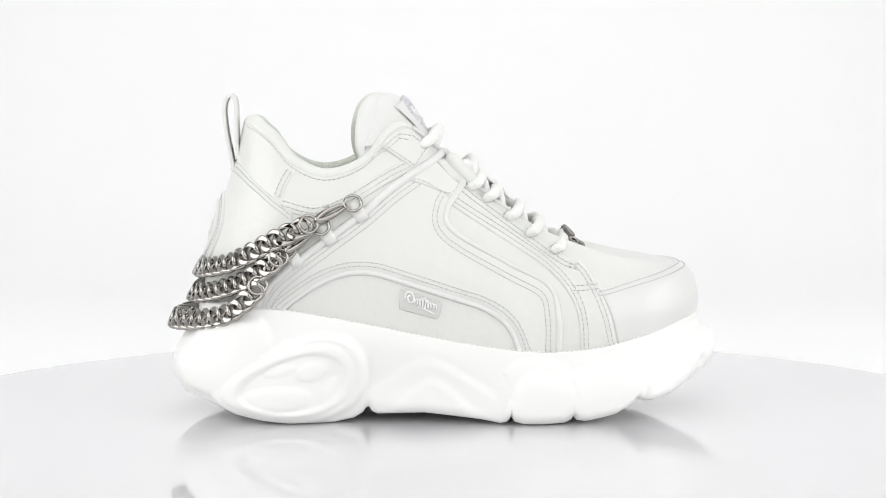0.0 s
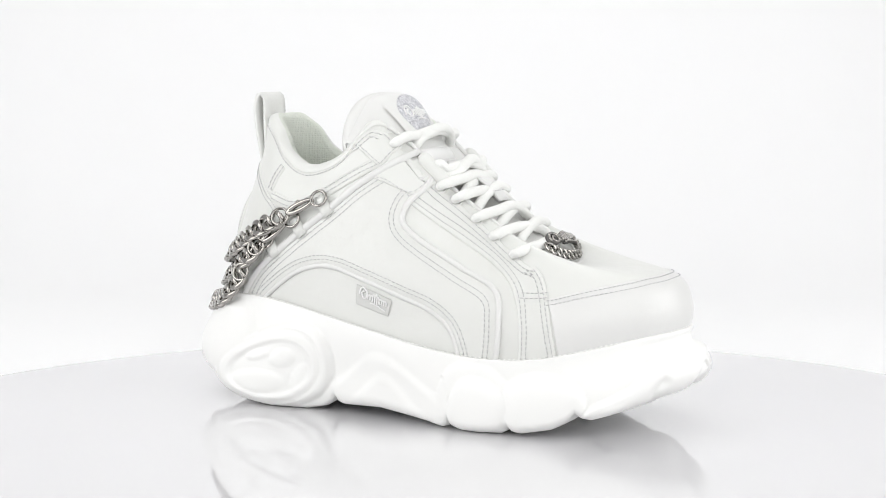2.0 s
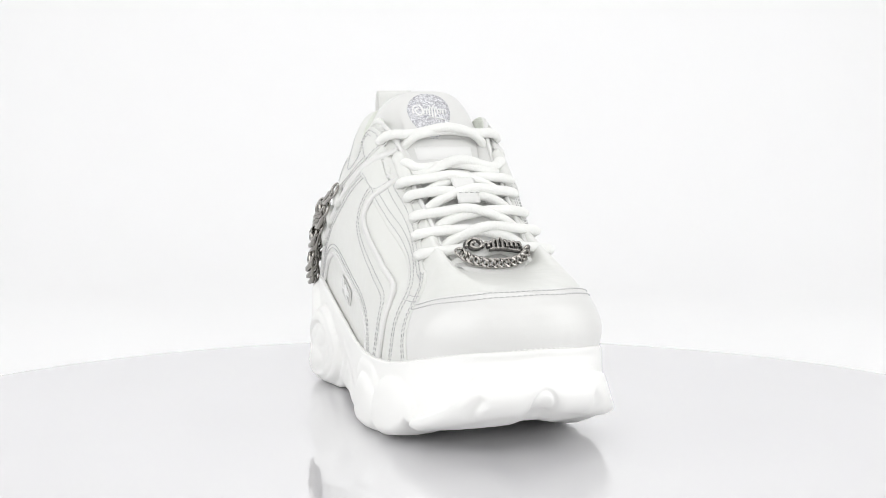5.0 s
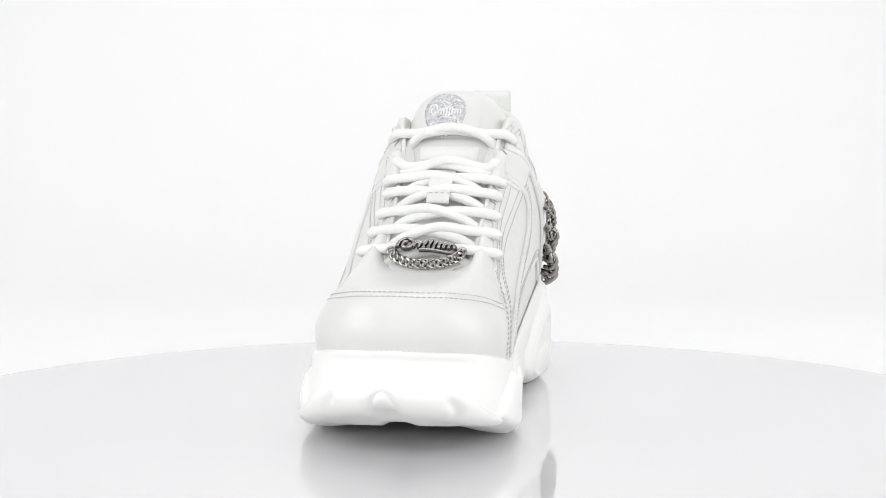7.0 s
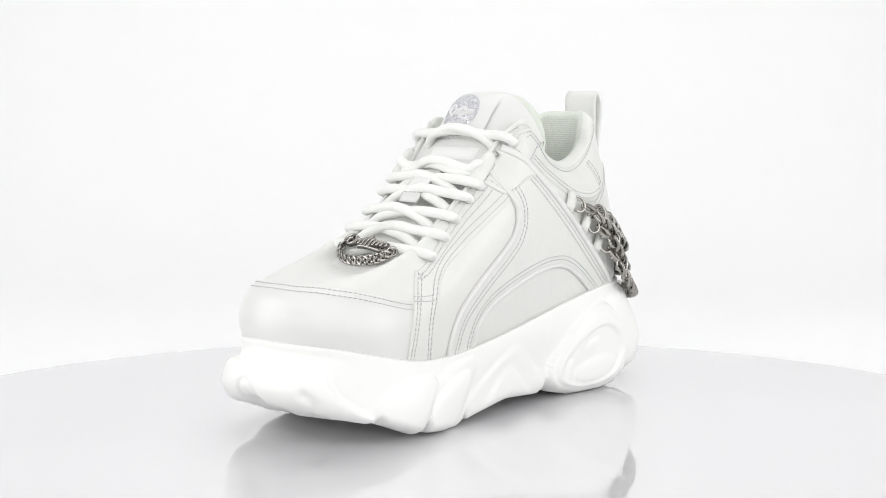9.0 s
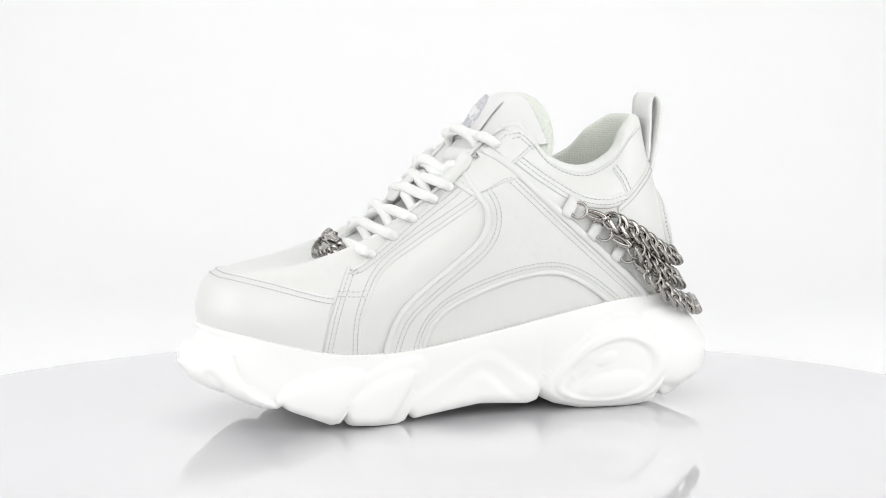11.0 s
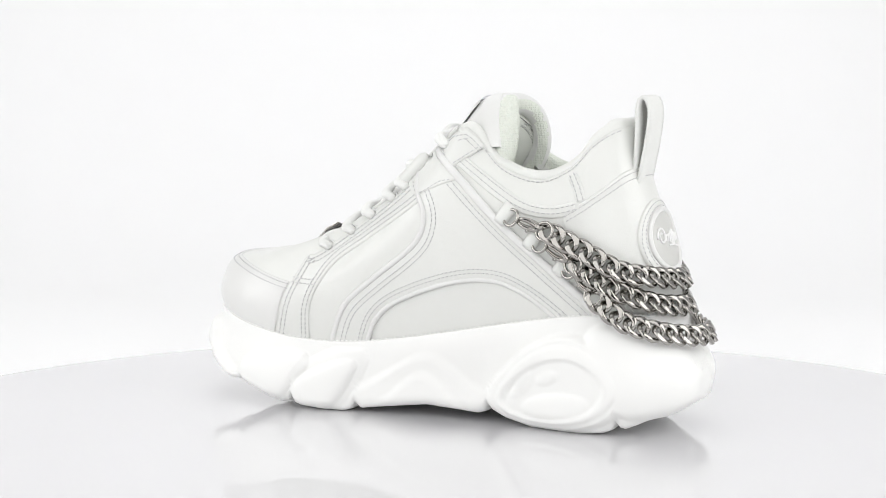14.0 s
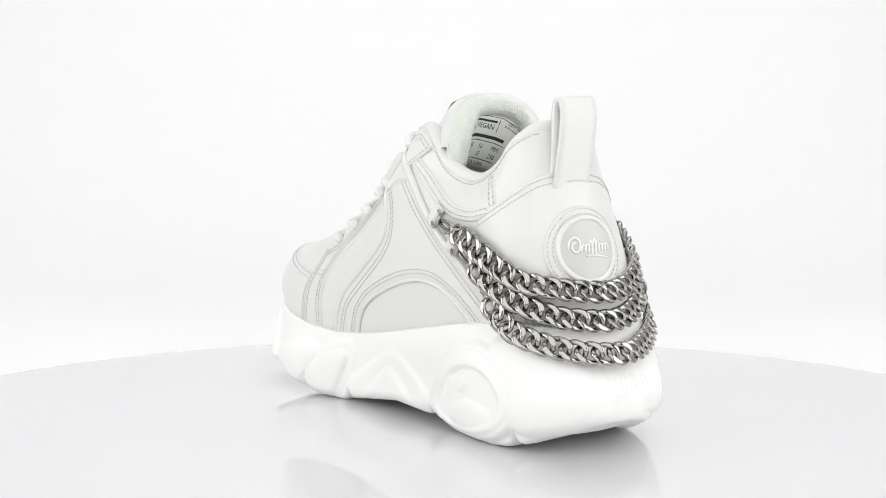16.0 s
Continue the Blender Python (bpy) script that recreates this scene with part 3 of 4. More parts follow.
def swash(bm, at, w, h, r):
    """A plain flowing mark: a large open curl, a row of slanted loops and a stroke under it, drawn as round wire."""
    curl = [at(w * (-0.32 + (0.05 + 0.1 * q) * math.cos(1.2 + 8.5 * q)), h * (0.04 + (0.14 + 0.32 * q) * math.sin(1.2 + 8.5 * q))) for q in np.linspace(0, 1, 44)]
    tube_bm(bm, curl, r, 6)
    row = []
    for q in np.linspace(0, 1, 110):
        tall = 0.15 + 0.24 * math.exp(-((q - 0.42) / 0.16) ** 2)
        b = -0.05 - tall * math.cos(q * 50)
        row.append(at(w * (-0.18 + 0.64 * q - 0.022 * math.sin(q * 50) + 0.05 * b), h * b))
    tube_bm(bm, row, r * 0.85, 6)
    tube_bm(bm, [at(x, -h * 0.46 + h * 0.08 * math.cos(6 * x / w)) for x in np.linspace(-w * 0.1, w * 0.42, 14)], r * 0.7, 6)
    return bm


part("emblem_mark", swash(bmesh.new(), lambda a, b: tongue_at(-0.13 + a / 34.5, EMK + b / KMM, SGN * 2.1), 20, 9, 0.45), PLAINWHITE, emblem, "raised white flowing mark")
tongue_patch("tongue_stripe", -0.54, 0.54, 27.2, 30.2, 1.3, PLAINWHITE, tongue, "white label stripe", nk=5)
bm = from_grid([[tongue_at(u, k, SGN * (9.2 - 6.5 * smoothstep(20.5, 25.5, k) - 2.0 * smoothstep(18, 16.4, k))) for u in np.linspace(-0.2, 0.26, 8)] for k in np.linspace(16.2, 26, 14)])
keeper = part("lace_keeper", bm, SMOOTH, tongue, "stitched white lace keeper tab")
m = keeper.modifiers.new("thickness", "SOLIDIFY")
m.thickness, m.offset = 0.0014, 0
bm = bmesh.new()
for u in np.linspace(-0.15, 0.2, 4):
    tube_bm(bm, [tongue_at(u, 17.6, SGN * 9.4), tongue_at(u + 0.03, 17.6, SGN * 9.8), tongue_at(u + 0.07, 17.6, SGN * 9.4)], 0.3, 5)
part("stitching", bm, THREAD, keeper)


# printed label inside the tongue
def words(text, size):
    cu = bpy.data.curves.new("text", "FONT")
    cu.body, cu.size, cu.align_x, cu.align_y, cu.resolution_u = text, size, "CENTER", "CENTER", 2
    ob = bpy.data.objects.new("text", cu)
    scene.collection.objects.link(ob)
    bpy.context.view_layer.update()
    me = bpy.data.meshes.new_from_object(ob.evaluated_get(bpy.context.evaluated_depsgraph_get()))
    bpy.data.objects.remove(ob)
    bm = bmesh.new()
    bm.from_mesh(me)
    bpy.data.meshes.remove(me)
    return bm


LK = 82.0
LKM = float(np.linalg.norm(TP[84] - TP[76]) / 8)


def label_at(a, b, lift):
    """a: millimetres to the reader's right, b: up, on the label."""
    a, b = a * 0.985 + b * 0.17, b * 0.985 - a * 0.17
    return tongue_at(-a * 1.2 / 33.0 - 0.08, LK - b * 1.25 / LKM, SGN * lift)


def build_label():
    bm = from_grid([[label_at(a, b, 0.5) for a in np.linspace(-19, 19, 16)] for b in np.linspace(-12, 12, 10)])
    bmesh.ops.recalc_face_normals(bm, faces=bm.faces)
    lab = part("size_label", bm, PAPER, tongue, "white printed size label with black text")
    m = lab.modifiers.new("thickness", "SOLIDIFY")
    m.thickness, m.offset = 0.0002, 0

    def put(text, a, b, size, turn=0):
        bm = words(text, size)
        for v in bm.verts:
            x, y = v.co.x, v.co.y
            if turn:
                x, y = y, -x
            v.co = label_at(a + x, b + y, 0.75)
        part("print", bm, INK, lab, "black printed words", False)

    def bar(a, b, w, h, mat=INK):
        bm = from_grid([[label_at(a + x, b + y, 0.72) for x in np.linspace(-w / 2, w / 2, 6)] for y in (-h / 2, h / 2)])
        part("print_bar", bm, mat, lab, "printed bar", False)

    bar(0, 11.4, 37, 0.3)
    bar(18.2, 0, 0.35, 23)
    put("VEGAN", -5, 6.2, 3.6)
    bar(-5, 9.0, 13, 1.1)
    bar(-12.6, 7.2, 0.4, 6)
    bar(2.8, 7.2, 0.4, 6)
    bar(-16, 7.4, 3.4, 4.6, INKYELLOW)
    bar(-3.5, 1.6, 24, 1.4)
    bar(-3.5, -0.4, 26, 0.3)
    for t, a in (("UK", -11), ("EU", -3), ("MM", 6)):
        put(t, a, -2.8, 2.6)
    for t, a in (("4", -11), ("37", -3), ("230", 6)):
        put(t, a, -6.0, 2.8)
    bar(-4, -7.9, 26, 0.3)
    put("MADE IN CHINA", -4.5, -9.6, 2.2)
    put("GET MORE", 11.5, 10, 1.9)
    put("INFORMATION", 11.5, 8, 1.7)


build_label()

# ---- leather overlays ----
Q_OUT = outline([[(-5, 139), (-29.8, 123.2), (-47.3, 109), (-70.4, 92.2), (-90.6, 76.5), (-99, 66), (-104, 55)],
                 [(-104, 55), (-90, 55)],
                 [(-90, 55), (-88, 60.8), (-70.6, 73.6), (-56.2, 79.3), (-41.8, 79.7), (-24.5, 74.6), (-1.4, 67), (16, 61), (27.8, 52), (33.7, 38.8), (34.5, 33)],
                 [(34.5, 33), (53, 33)],
                 [(53, 33), (53.2, 55.6), (48.7, 70.4), (28.2, 82.2), (-1, 100), (-3.7, 111.4), (3, 121), (5, 130)],
                 [(5, 130), (-5, 139)]])
Q_IN = outline([[(-10, 141), (-21.6, 131.2), (-48, 107), (-77.3, 82), (-98, 64.2), (-104, 55)],
                [(-104, 55), (-84, 53)],
                [(-84, 53), (-80.5, 57.5), (-62.8, 70.2), (-45.3, 76.6), (-21.9, 74.4), (7.5, 63.8), (22, 53.5), (28, 41), (28.5, 34)],
                [(28.5, 34), (48, 33)],
                [(48, 33), (47, 42), (40, 58), (25, 71.5), (2, 89), (-6, 99), (-7, 110), (-1, 122), (2, 132)],
                [(2, 132), (-10, 141)]])
quarters = []
for ch, lp, nm in ((OUTER, Q_OUT, "quarter_panel"), (INNER, Q_IN, "quarter_panel")):
    quarters.append(panel(nm, ch, lp, shoe, LEATHER, 1.3))


def eyestay_loop(dx):
    return outline([[(-16, 145), (2, 128), (14, 117.5), (40, 98.5), (60, 84.8), (67, 83)],
                    [(67, 83), (72.4 - dx, 77), (80 - dx, 60), (84.5 - dx, 41), (85 - dx, 34)],
                    [(85 - dx, 34), (64.8 - dx, 33)],
                    [(64.8 - dx, 33), (64 - dx, 55), (58 - dx, 69.5), (46.8, 81), (29, 93), (-0.5, 112.5), (-9, 121)],
                    [(-9, 121), (-22, 138)], [(-22, 138), (-16, 145)]])


eyestays = [panel("eyestay", OUTER, eyestay_loop(0), shoe, LEATHER, 1.2, 0.0), panel("eyestay", INNER, eyestay_loop(2.5), shoe, LEATHER, 1.2, 0.0)]

TOP = outline([[(-37.5, 143.5), (-31, 149.5), (-27, 151.5)], [(-27, 151.5), (-20, 149.5), (-12, 141.5)], [(-12, 141.5), (-19.5, 131)], [(-19.5, 131), (-37.5, 143.5)]])
STRAP = outline([[(-8, 139.5), (4, 140), (9, 134)], [(9, 134), (8.5, 124.5), (0, 116.5)], [(0, 116.5), (-16, 123.5)], [(-16, 123.5), (-26, 126.5)], [(-26, 126.5), (-8, 139.5)]])
straps = []
for ch in (OUTER, INNER):
    tp = panel("top_eyelet_patch", ch, TOP, shoe, LEATHER, 1.2, 0.5)
    stitches(ch, shifted(TOP[:17], -2.2), tp, 1.6, (0, -2.2))
    stitches(ch, shifted(TOP[16:25], -2.2), tp, 1.6, (0, -2.2))
    stitches(ch, shifted(TOP[24:], -1.6), tp, 1.6)
    st = panel("lace_strap", ch, STRAP, shoe, LEATHER, 1.1, 0.9)
    straps.append(st)
    stitches(ch, spline([(-21, 126.3), (-15, 125), (-2.5, 118.5), (4.0, 124.5)], 8), st, 1.7)

# toe cap and heel counter
TOE_TOP = [(76, -40, 68.5), (90, -36, 71), (105, -30, 75), (116, -20, 77.5), (121.5, -9, 78), (122.5, 2, 78.2), (121.5, 12, 78), (116, 23, 77.5), (105, 33, 75), (90, 40, 71), (75, 43, 68.5)]
TOE_LOW = [(84, 46, 38), (102, 45, 40), (121, 34, 45), (131, 18, 47.5), (135.5, 1, 48.5), (131, -16, 47.5), (121, -31, 45), (102, -44, 40), (86, -48, 38)]
TOE_LOOP = outline([[TOE.inv(p) for p in TOE_TOP], [TOE.inv(TOE_TOP[-1]), TOE.inv((79, 45, 58)), TOE.inv(TOE_LOW[0])], [TOE.inv(p) for p in TOE_LOW], [TOE.inv(TOE_LOW[-1]), TOE.inv((81, -46, 58)), TOE.inv(TOE_TOP[0])]])
toe_cap = panel("toe_cap", TOE, TOE_LOOP, shoe, SMOOTH, 1.1, label="smooth rounded white leather toe cap")
HC_TOP = [(-82, 42, 111), (-89, 38.5, 115), (-99, 33, 123), (-109, 22, 132), (-114, 6, 135), (-110, -11, 133), (-101, -26, 125), (-89, -36, 115), (-82, -40, 110)]
HC_LOW = [(-100, -40, 56), (-115, -32, 56), (-128, -14, 56), (-131, 2, 56), (-128, 16, 56), (-115, 33, 56), (-100, 39, 56)]
HC_LOOP = outline([[HEEL.inv(p) for p in HC_TOP], [HEEL.inv(HC_TOP[-1]), HEEL.inv((-86, -43, 88)), HEEL.inv(HC_LOW[0])], [HEEL.inv(p) for p in HC_LOW], [HEEL.inv(HC_LOW[-1]), HEEL.inv((-86, 43, 88)), HEEL.inv(HC_TOP[0])]])
counter = panel("heel_counter", HEEL, HC_LOOP, shoe, LEATHER, 1.1, label="white leather heel counter")

# ---- seams ----
for q, ch, lp, back in zip(quarters, (OUTER, INNER), (Q_OUT, Q_IN), (0, 1)):
    nd = 48 if ch is OUTER else 40
    diag = lp[:nd + 1]
    sgn = -1 if (shifted(diag, 1)[20] - diag[20])[1] > 0 else 1
    stitches(ch, shifted(diag, sgn * 4.2), q, 1.2, (0, sgn * 2.6))
    piping("diagonal_piping", ch, shifted(diag, sgn * 0.2), 2.3, q, SMOOTH, 0.9, 0.75)
    n2 = nd + 8
    arch = lp[n2:n2 + (80 if ch is OUTER else 64) + 1]
    sg = 1 if (shifted(arch, 1)[30] - arch[30])[1] > 0 else -1
    stitches(ch, shifted(arch, sg * 2.7), q, 1.2, (0, sg * 2.0))
    piping("arch_piping", ch, shifted(arch, -sg * 0.6), 1.5, q, SMOOTH, 0.5, 0.9)
    n3 = n2 + (80 if ch is OUTER else 64) + 8
    front = lp[n3:n3 + (56 if ch is OUTER else 64) + 1]
    sf = -1 if (shifted(front, 1)[30] - front[30])[0] > 0 else 1
    piping("front_piping", ch, shifted(front, -sf * 0.5), 1.7, q, SMOOTH, 0.7, 0.9)
    stitches(ch, shifted(front, sf * 4.2)[:-6], q, 1.2, (0, sf * 2.4))

for e, ch, dx in zip(eyestays, (OUTER, INNER), (0, 2.5)):
    lp = eyestay_loop(dx)
    a = lp[:41]
    s1 = -1 if (shifted(a, 1)[20] - a[20])[1] > 0 else 1
    b = lp[40:73]
    s2 = -1 if (shifted(b, 1)[15] - b[15])[0] > 0 else 1
    stitches(ch, shifted(b, s2 * 2.0), e, 1.1, (0, s2 * 2.3))
    c = lp[80:129]
    s3 = 1 if (shifted(c, 1)[20] - c[20])[0] > 0 else -1
    stitches(ch, shifted(c, s3 * 2.0), e, 1.1, (0, s3 * 2.3))
    stitches(ch, shifted(a, s1 * 2.4)[8:], e, 1.1, (0, s1 * 2.2))
    stitches(ch, spline([(62 - dx, 67.6), (70 - dx, 67.8), (77 - dx, 68.6)], 6), e, 1.1, (0, 2.4))
    # small bar tack at the foot of the throat
    stitches(ch, spline([(61, 80), (66, 77.5)], 4), e, 1.1, (0, 1.3))

toe_line = np.array([TOE.inv(p) for p in TOE_TOP])
toe_line = spline(toe_line, 8)
s4 = -1 if (shifted(toe_line, 1)[40] - toe_line[40])[1] > 0 else 1
stitches(TOE, shifted(toe_line, s4 * 1.6), toe_cap, 1.0, (0, s4 * 2.3))
hc_line = spline([HEEL.inv(p) for p in HC_TOP], 8)
s5 = -1 if (shifted(hc_line, 1)[30] - hc_line[30])[1] > 0 else 1
stitches(HEEL, shifted(hc_line, s5 * 1.8), counter, 1.0, (0, s5 * 2.6))

COLLAR = {OUTER: [(-88, 113.5), (-70.3, 110), (-53, 116.5), (-33, 128), (-21, 134)], INNER: [(-88, 114), (-76, 111.5), (-60, 114), (-42, 124), (-24, 137)]}
for ch in (OUTER, INNER):
    ln = spline(COLLAR[ch], 10)
    band = np.vstack([shifted(ln, 3.4), shifted(ln, -3.0)[::-1]])
    cb = panel("collar_band", ch, band, shoe, LEATHER, 1.2)
    stitches(ch, shifted(ln, 1.8), cb, 1.1)
    stitches(ch, shifted(ln, -0.6), cb, 1.1)
    sm = spline([(-84, 130.5), (-88, 124), (-90.5, 117)], 8)
    pk = panel("collar_seam", ch, np.vstack([shifted(sm, 2.6), shifted(sm, -2.6)[::-1]]), shoe, LEATHER, 0.8)
    stitches(ch, sm, pk, 0.75, (-1.2, 1.2))

# crest stitching round the collar, just below its roll
for ch, rng in ((OUTER, range(10, 80)), (INNER, range(NCOL - 80, NCOL - 10))):
    ln = np.array([(LOOPS[3][j][0], LOOPS[3][j][2] - 1.6) for j in rng])
    stitches(ch, ln, upper, 0.15, r=0.3)

# throat binding
ks = list(range(6 * NU + 6, NCOL - 6 * NU - 5))
part("throat_binding", tube_bm(bmesh.new(), [Vector(LOOPS[3][k]) + Vector((0, 0, 0.4)) for k in ks], 1.3, 8), SMOOTH, shoe, "folded white leather throat edge")

# stitched edge where the upper meets the sole
bm = bmesh.new()
lip = resample([(p[0] + n[0] * 1.4, p[1] + n[1] * 1.4, p[2] + 3.1) for p, n in zip(EDGE_LOOP, EDGE_NOR)], 2.6, True)
for a, b in zip(lip, np.roll(lip, -1, 0)):
    tube_bm(bm, [a, a + (b - a) * 0.35 + np.array((0, 0, 0.35)), a + (b - a) * 0.72], [0.2, 0.34, 0.2], 5)
st = part("sole_stitching", bm, FOAM, sole, "fine stitched sole edge")

SOLE_SKIN = BVHTree.FromPolygons([v.co * 1000 for v in sole.data.vertices], [tuple(p.vertices) for p in sole.data.polygons])


def heel_sole_at(a, b):
    hit, n, _, _ = SOLE_SKIN.ray_cast(Vector((-300, 3 - a, 36 + b)), Vector((1, 0, 0)))
    return hit + Vector((0.02, 0, 0))


part("heel_emboss", swash(bmesh.new(), heel_sole_at, 38, 15, 0.22), FOAM, sole, "faint raised mark in the foam")

# heel badge
def ellipse(ra, rb, c=(0, 0), n=48):
    return np.array([(c[0] + ra * math.cos(a), c[1] + rb * math.sin(a)) for a in np.linspace(0, math.tau, n, endpoint=False)])


HB = HEEL.inv((-124, 8, 98))
ring = panel("heel_badge", HEEL, ellipse(25, 24, HB), counter, LEATHER, 1.6, 0.9, label="round raised leather heel badge")
stitches(HEEL, np.vstack([ellipse(23, 22, HB), ellipse(23, 22, HB)[:1]]), ring, 2.3)
stitches(HEEL, np.vstack([ellipse(20.4, 19.4, HB), ellipse(20.4, 19.4, HB)[:1]]), ring, 2.3)
el = ellipse(17.6, 17, HB)
pts, ups = on_skin(HEEL, np.vstack([el, el[:1]]), 2.3)
part("badge_rim", tube_bm(bmesh.new(), pts[:-1], 1.5, 8, 1.0, ups[:-1], True), SMOOTH, ring, "raised badge rim")
disc = panel("badge_disc", HEEL, ellipse(16.8, 16.2, HB), ring, RUBBERGREY, 0.7, 2.2, label="satin pale grey badge disc")


def badge_at(a, b):
    p, n = HEEL.at(HB[0] + a, HB[1] + b)
    return p + n * 2.9


part("badge_mark", swash(bmesh.new(), badge_at, 26, 12, 0.6), PLAINWHITE, disc, "raised white flowing mark")

# side tag under the arch
TAGL = outline([[(-28, 71), (-6.5, 64)], [(-6.5, 64), (-8.5, 55)], [(-8.5, 55), (-28.5, 60.5)], [(-28.5, 60.5), (-28, 71)]])
tag = panel("side_tag", OUTER, TAGL, shoe, TAGCLOTH, 0.6, 0.5, 0.5, label="small grey woven side tag")


def tag_at(a, b):
    p, n = OUTER.at(-17.3 + a, 64.3 + b - a * 0.3)
    return p + n * 1.3


part("tag_mark", swash(bmesh.new(), tag_at, 17, 8, 0.5), PLAINWHITE, tag, "white flowing mark")


# ---- heel pull loop ----
def build_loop():
    c = spline([(-113.5, 126), (-115.5, 136), (-118, 150), (-119, 162), (-116.5, 168.5), (-113, 166), (-112.5, 152), (-112, 138), (-111, 132)], 8)
    c = resample(c, 1.05)
    bm = bmesh.new()
    ys = np.linspace(-1, 20, 6)
    t = np.gradient(c, axis=0)
    t /= np.linalg.norm(t, axis=1, keepdims=True)
    rows = []
    for i, (p, d) in enumerate(zip(c, t)):
        rib = 0.5 if i % 2 else 0.0
        out = np.array((-d[1], d[0]))
        f, b = p + out * (0.7 + rib), p - out * (0.7 + rib)
        ring = [(f[0], y, f[1]) for y in ys] + [(b[0], y, b[1]) for y in ys[::-1]]
        rows.append(ring)
    bm = from_grid(rows, close_u=True)
    bmesh.ops.recalc_face_normals(bm, faces=bm.faces)
    part("pull_loop", bm, RIBBON, shoe, "ribbed white webbing heel pull loop")


build_loop()

# ---- laces ----
ROWS = [(-15, 143.5), (4, 126.5), (9.5, 121), (17.8, 114.5), (30, 105), (41, 96.5), (54, 88)]


def lace_line(i, s, high):
    x, z = ROWS[i]
    ch = OUTER if s < 0 else INNER
    p, n = ch.at(x, z)
    zz = 1.0 if high else -0.6
    mid = 4.0
    if i == 0:
        p2, n2 = ch.at(x + 2.5, z + 2.0)
        line = [p + n * 1.2 - Vector((2.2, 0, 2.2)), p + n * 2.0, p2 + n2 * 2.8 + Vector((1.5, 0, 0.6)), Vector((x + 6.5, s * 18 + mid, z + 4.5)), Vector((x + 10 + zz, mid, z + 7.0 + zz)), Vector((x + 8.5, -s * 16 + mid, z + 4.0)), Vector((x + 5.0, -s * 24 + mid, z - 3.0))]
    elif i == 1:
        a, n = ch.at(3.0, 131)
        b, m = (INNER if s < 0 else OUTER).at(5.0, 129)
        line = [a + n * 2.2, a + n * 4.0 + Vector((3.0, -s * 1.5, 0)), Vector((x + 6, s * 20 + mid, z + 4.0)), Vector((x + 9 + zz, mid, z + 7.0 + 1.5 * zz)), Vector((x + 8.5, -s * 16 + mid, z + 2.0)), b + m * 1.0 + Vector((2.0, s * 1.5, -2.0)), b - m * 4.5 - Vector((0, 0, 2))]
    else:
        e = Vector((3.4, -s * 1.6, 1.5)).normalized()
        line = [p + n * 0.8 - e * 2.4, p + n * 1.9, p + n * 2.6 + e * 3.6, Vector((x + 7.5, s * 17 + mid, z + 4.6)), Vector((x + 8.5 + zz * 0.8, s * 3 + mid, z + 4.8 + zz * 1.2)), Vector((x + 9.5, -s * 13 + mid, z + 0.8 + zz * 0.4)), Vector((x + 9.5, -s * 24 + mid, z - 6.0))]
    return resample(spline(line, 9), 0.9)


for i in range(len(ROWS)):
    for s in (-1, 1):
        high = (i + (s > 0)) % 2 == 0
        ln = lace_line(i, s, high)
        ups = [Vector((0.55, 0, 0.83))] * len(ln)
        run = np.concatenate([[0], np.cumsum(np.linalg.norm(np.diff(np.array(ln), axis=0), axis=1))])
        girth = [2.95 * math.sqrt(max(0.02, 1 - (1 - min(1, q / 3.0)) ** 2)) for q in run]
        part("lace", tube_bm(bmesh.new(), ln, girth, 12, 0.84, ups), LACE, shoe, "round woven white shoelace")
for s, ch in ((-1, OUTER), (1, INNER)):
    # rolled strap end that carries the lace
    pts, rad = [], []
    for f in np.linspace(0.36, 0.99, 12):
        j = 7 * NU + f * NU
        i0 = int(j)
        c = Vector(LOOPS[3][i0 if s < 0 else NCOL - i0]).lerp(Vector(LOOPS[3][i0 + 1 if s < 0 else NCOL - i0 - 1]), j - i0)
        pts.append(c + Vector((0.8, s * 3.0, 0.8)))
        rad.append(4.0 * (1 - abs((f - 0.675) / 0.33) ** 6) ** 0.5)
    n = Vector((0.3, s, 0.5)).normalized()
    ob = part("lace_loop", tube_bm(bmesh.new(), pts, rad, 16, 0.85, [n] * 12), LEATHER, straps[0 if s < 0 else 1], "rolled leather lace loop")
    for i in (0, 2, 3, 4, 5, 6):
        x, z = ROWS[i]
        p, n = ch.at(x, z)
        t = Vector((0, 0, 1)).cross(n).normalized()
        u = n.cross(t)
        pts = [p + n * 0.6 + (t * math.cos(k * math.tau / 14) + u * math.sin(k * math.tau / 14)) * 3.3 for k in range(14)]
        part("eyelet", tube_bm(bmesh.new(), pts, 0.55, 6, 1, [n] * 14, True), SMOOTH, eyestays[0 if s < 0 else 1])


# ---- chains ----
def link_mesh(length, width, wire, twist, facet, name):
    bm = bmesh.new()
    n = 22
    pts = []
    for k in range(n):
        a = k * math.tau / n
        pts.append(Vector((length / 2 * math.cos(a), width / 2 * math.sin(a), twist * math.sin(2 * a))))
    tube_bm(bm, pts, wire / 2, 12, 1.0, None, True)
    for v in bm.verts:
        if v.co.z > facet:
            v.co.z = facet
    for v in bm.verts:
        v.co *= 0.001
    me = bpy.data.meshes.new(name)
    bm.to_mesh(me)
    bm.free()
    me.materials.append(STEEL)
    for p in me.polygons:
        p.use_smooth = p.normal.z < 0.985
    return me


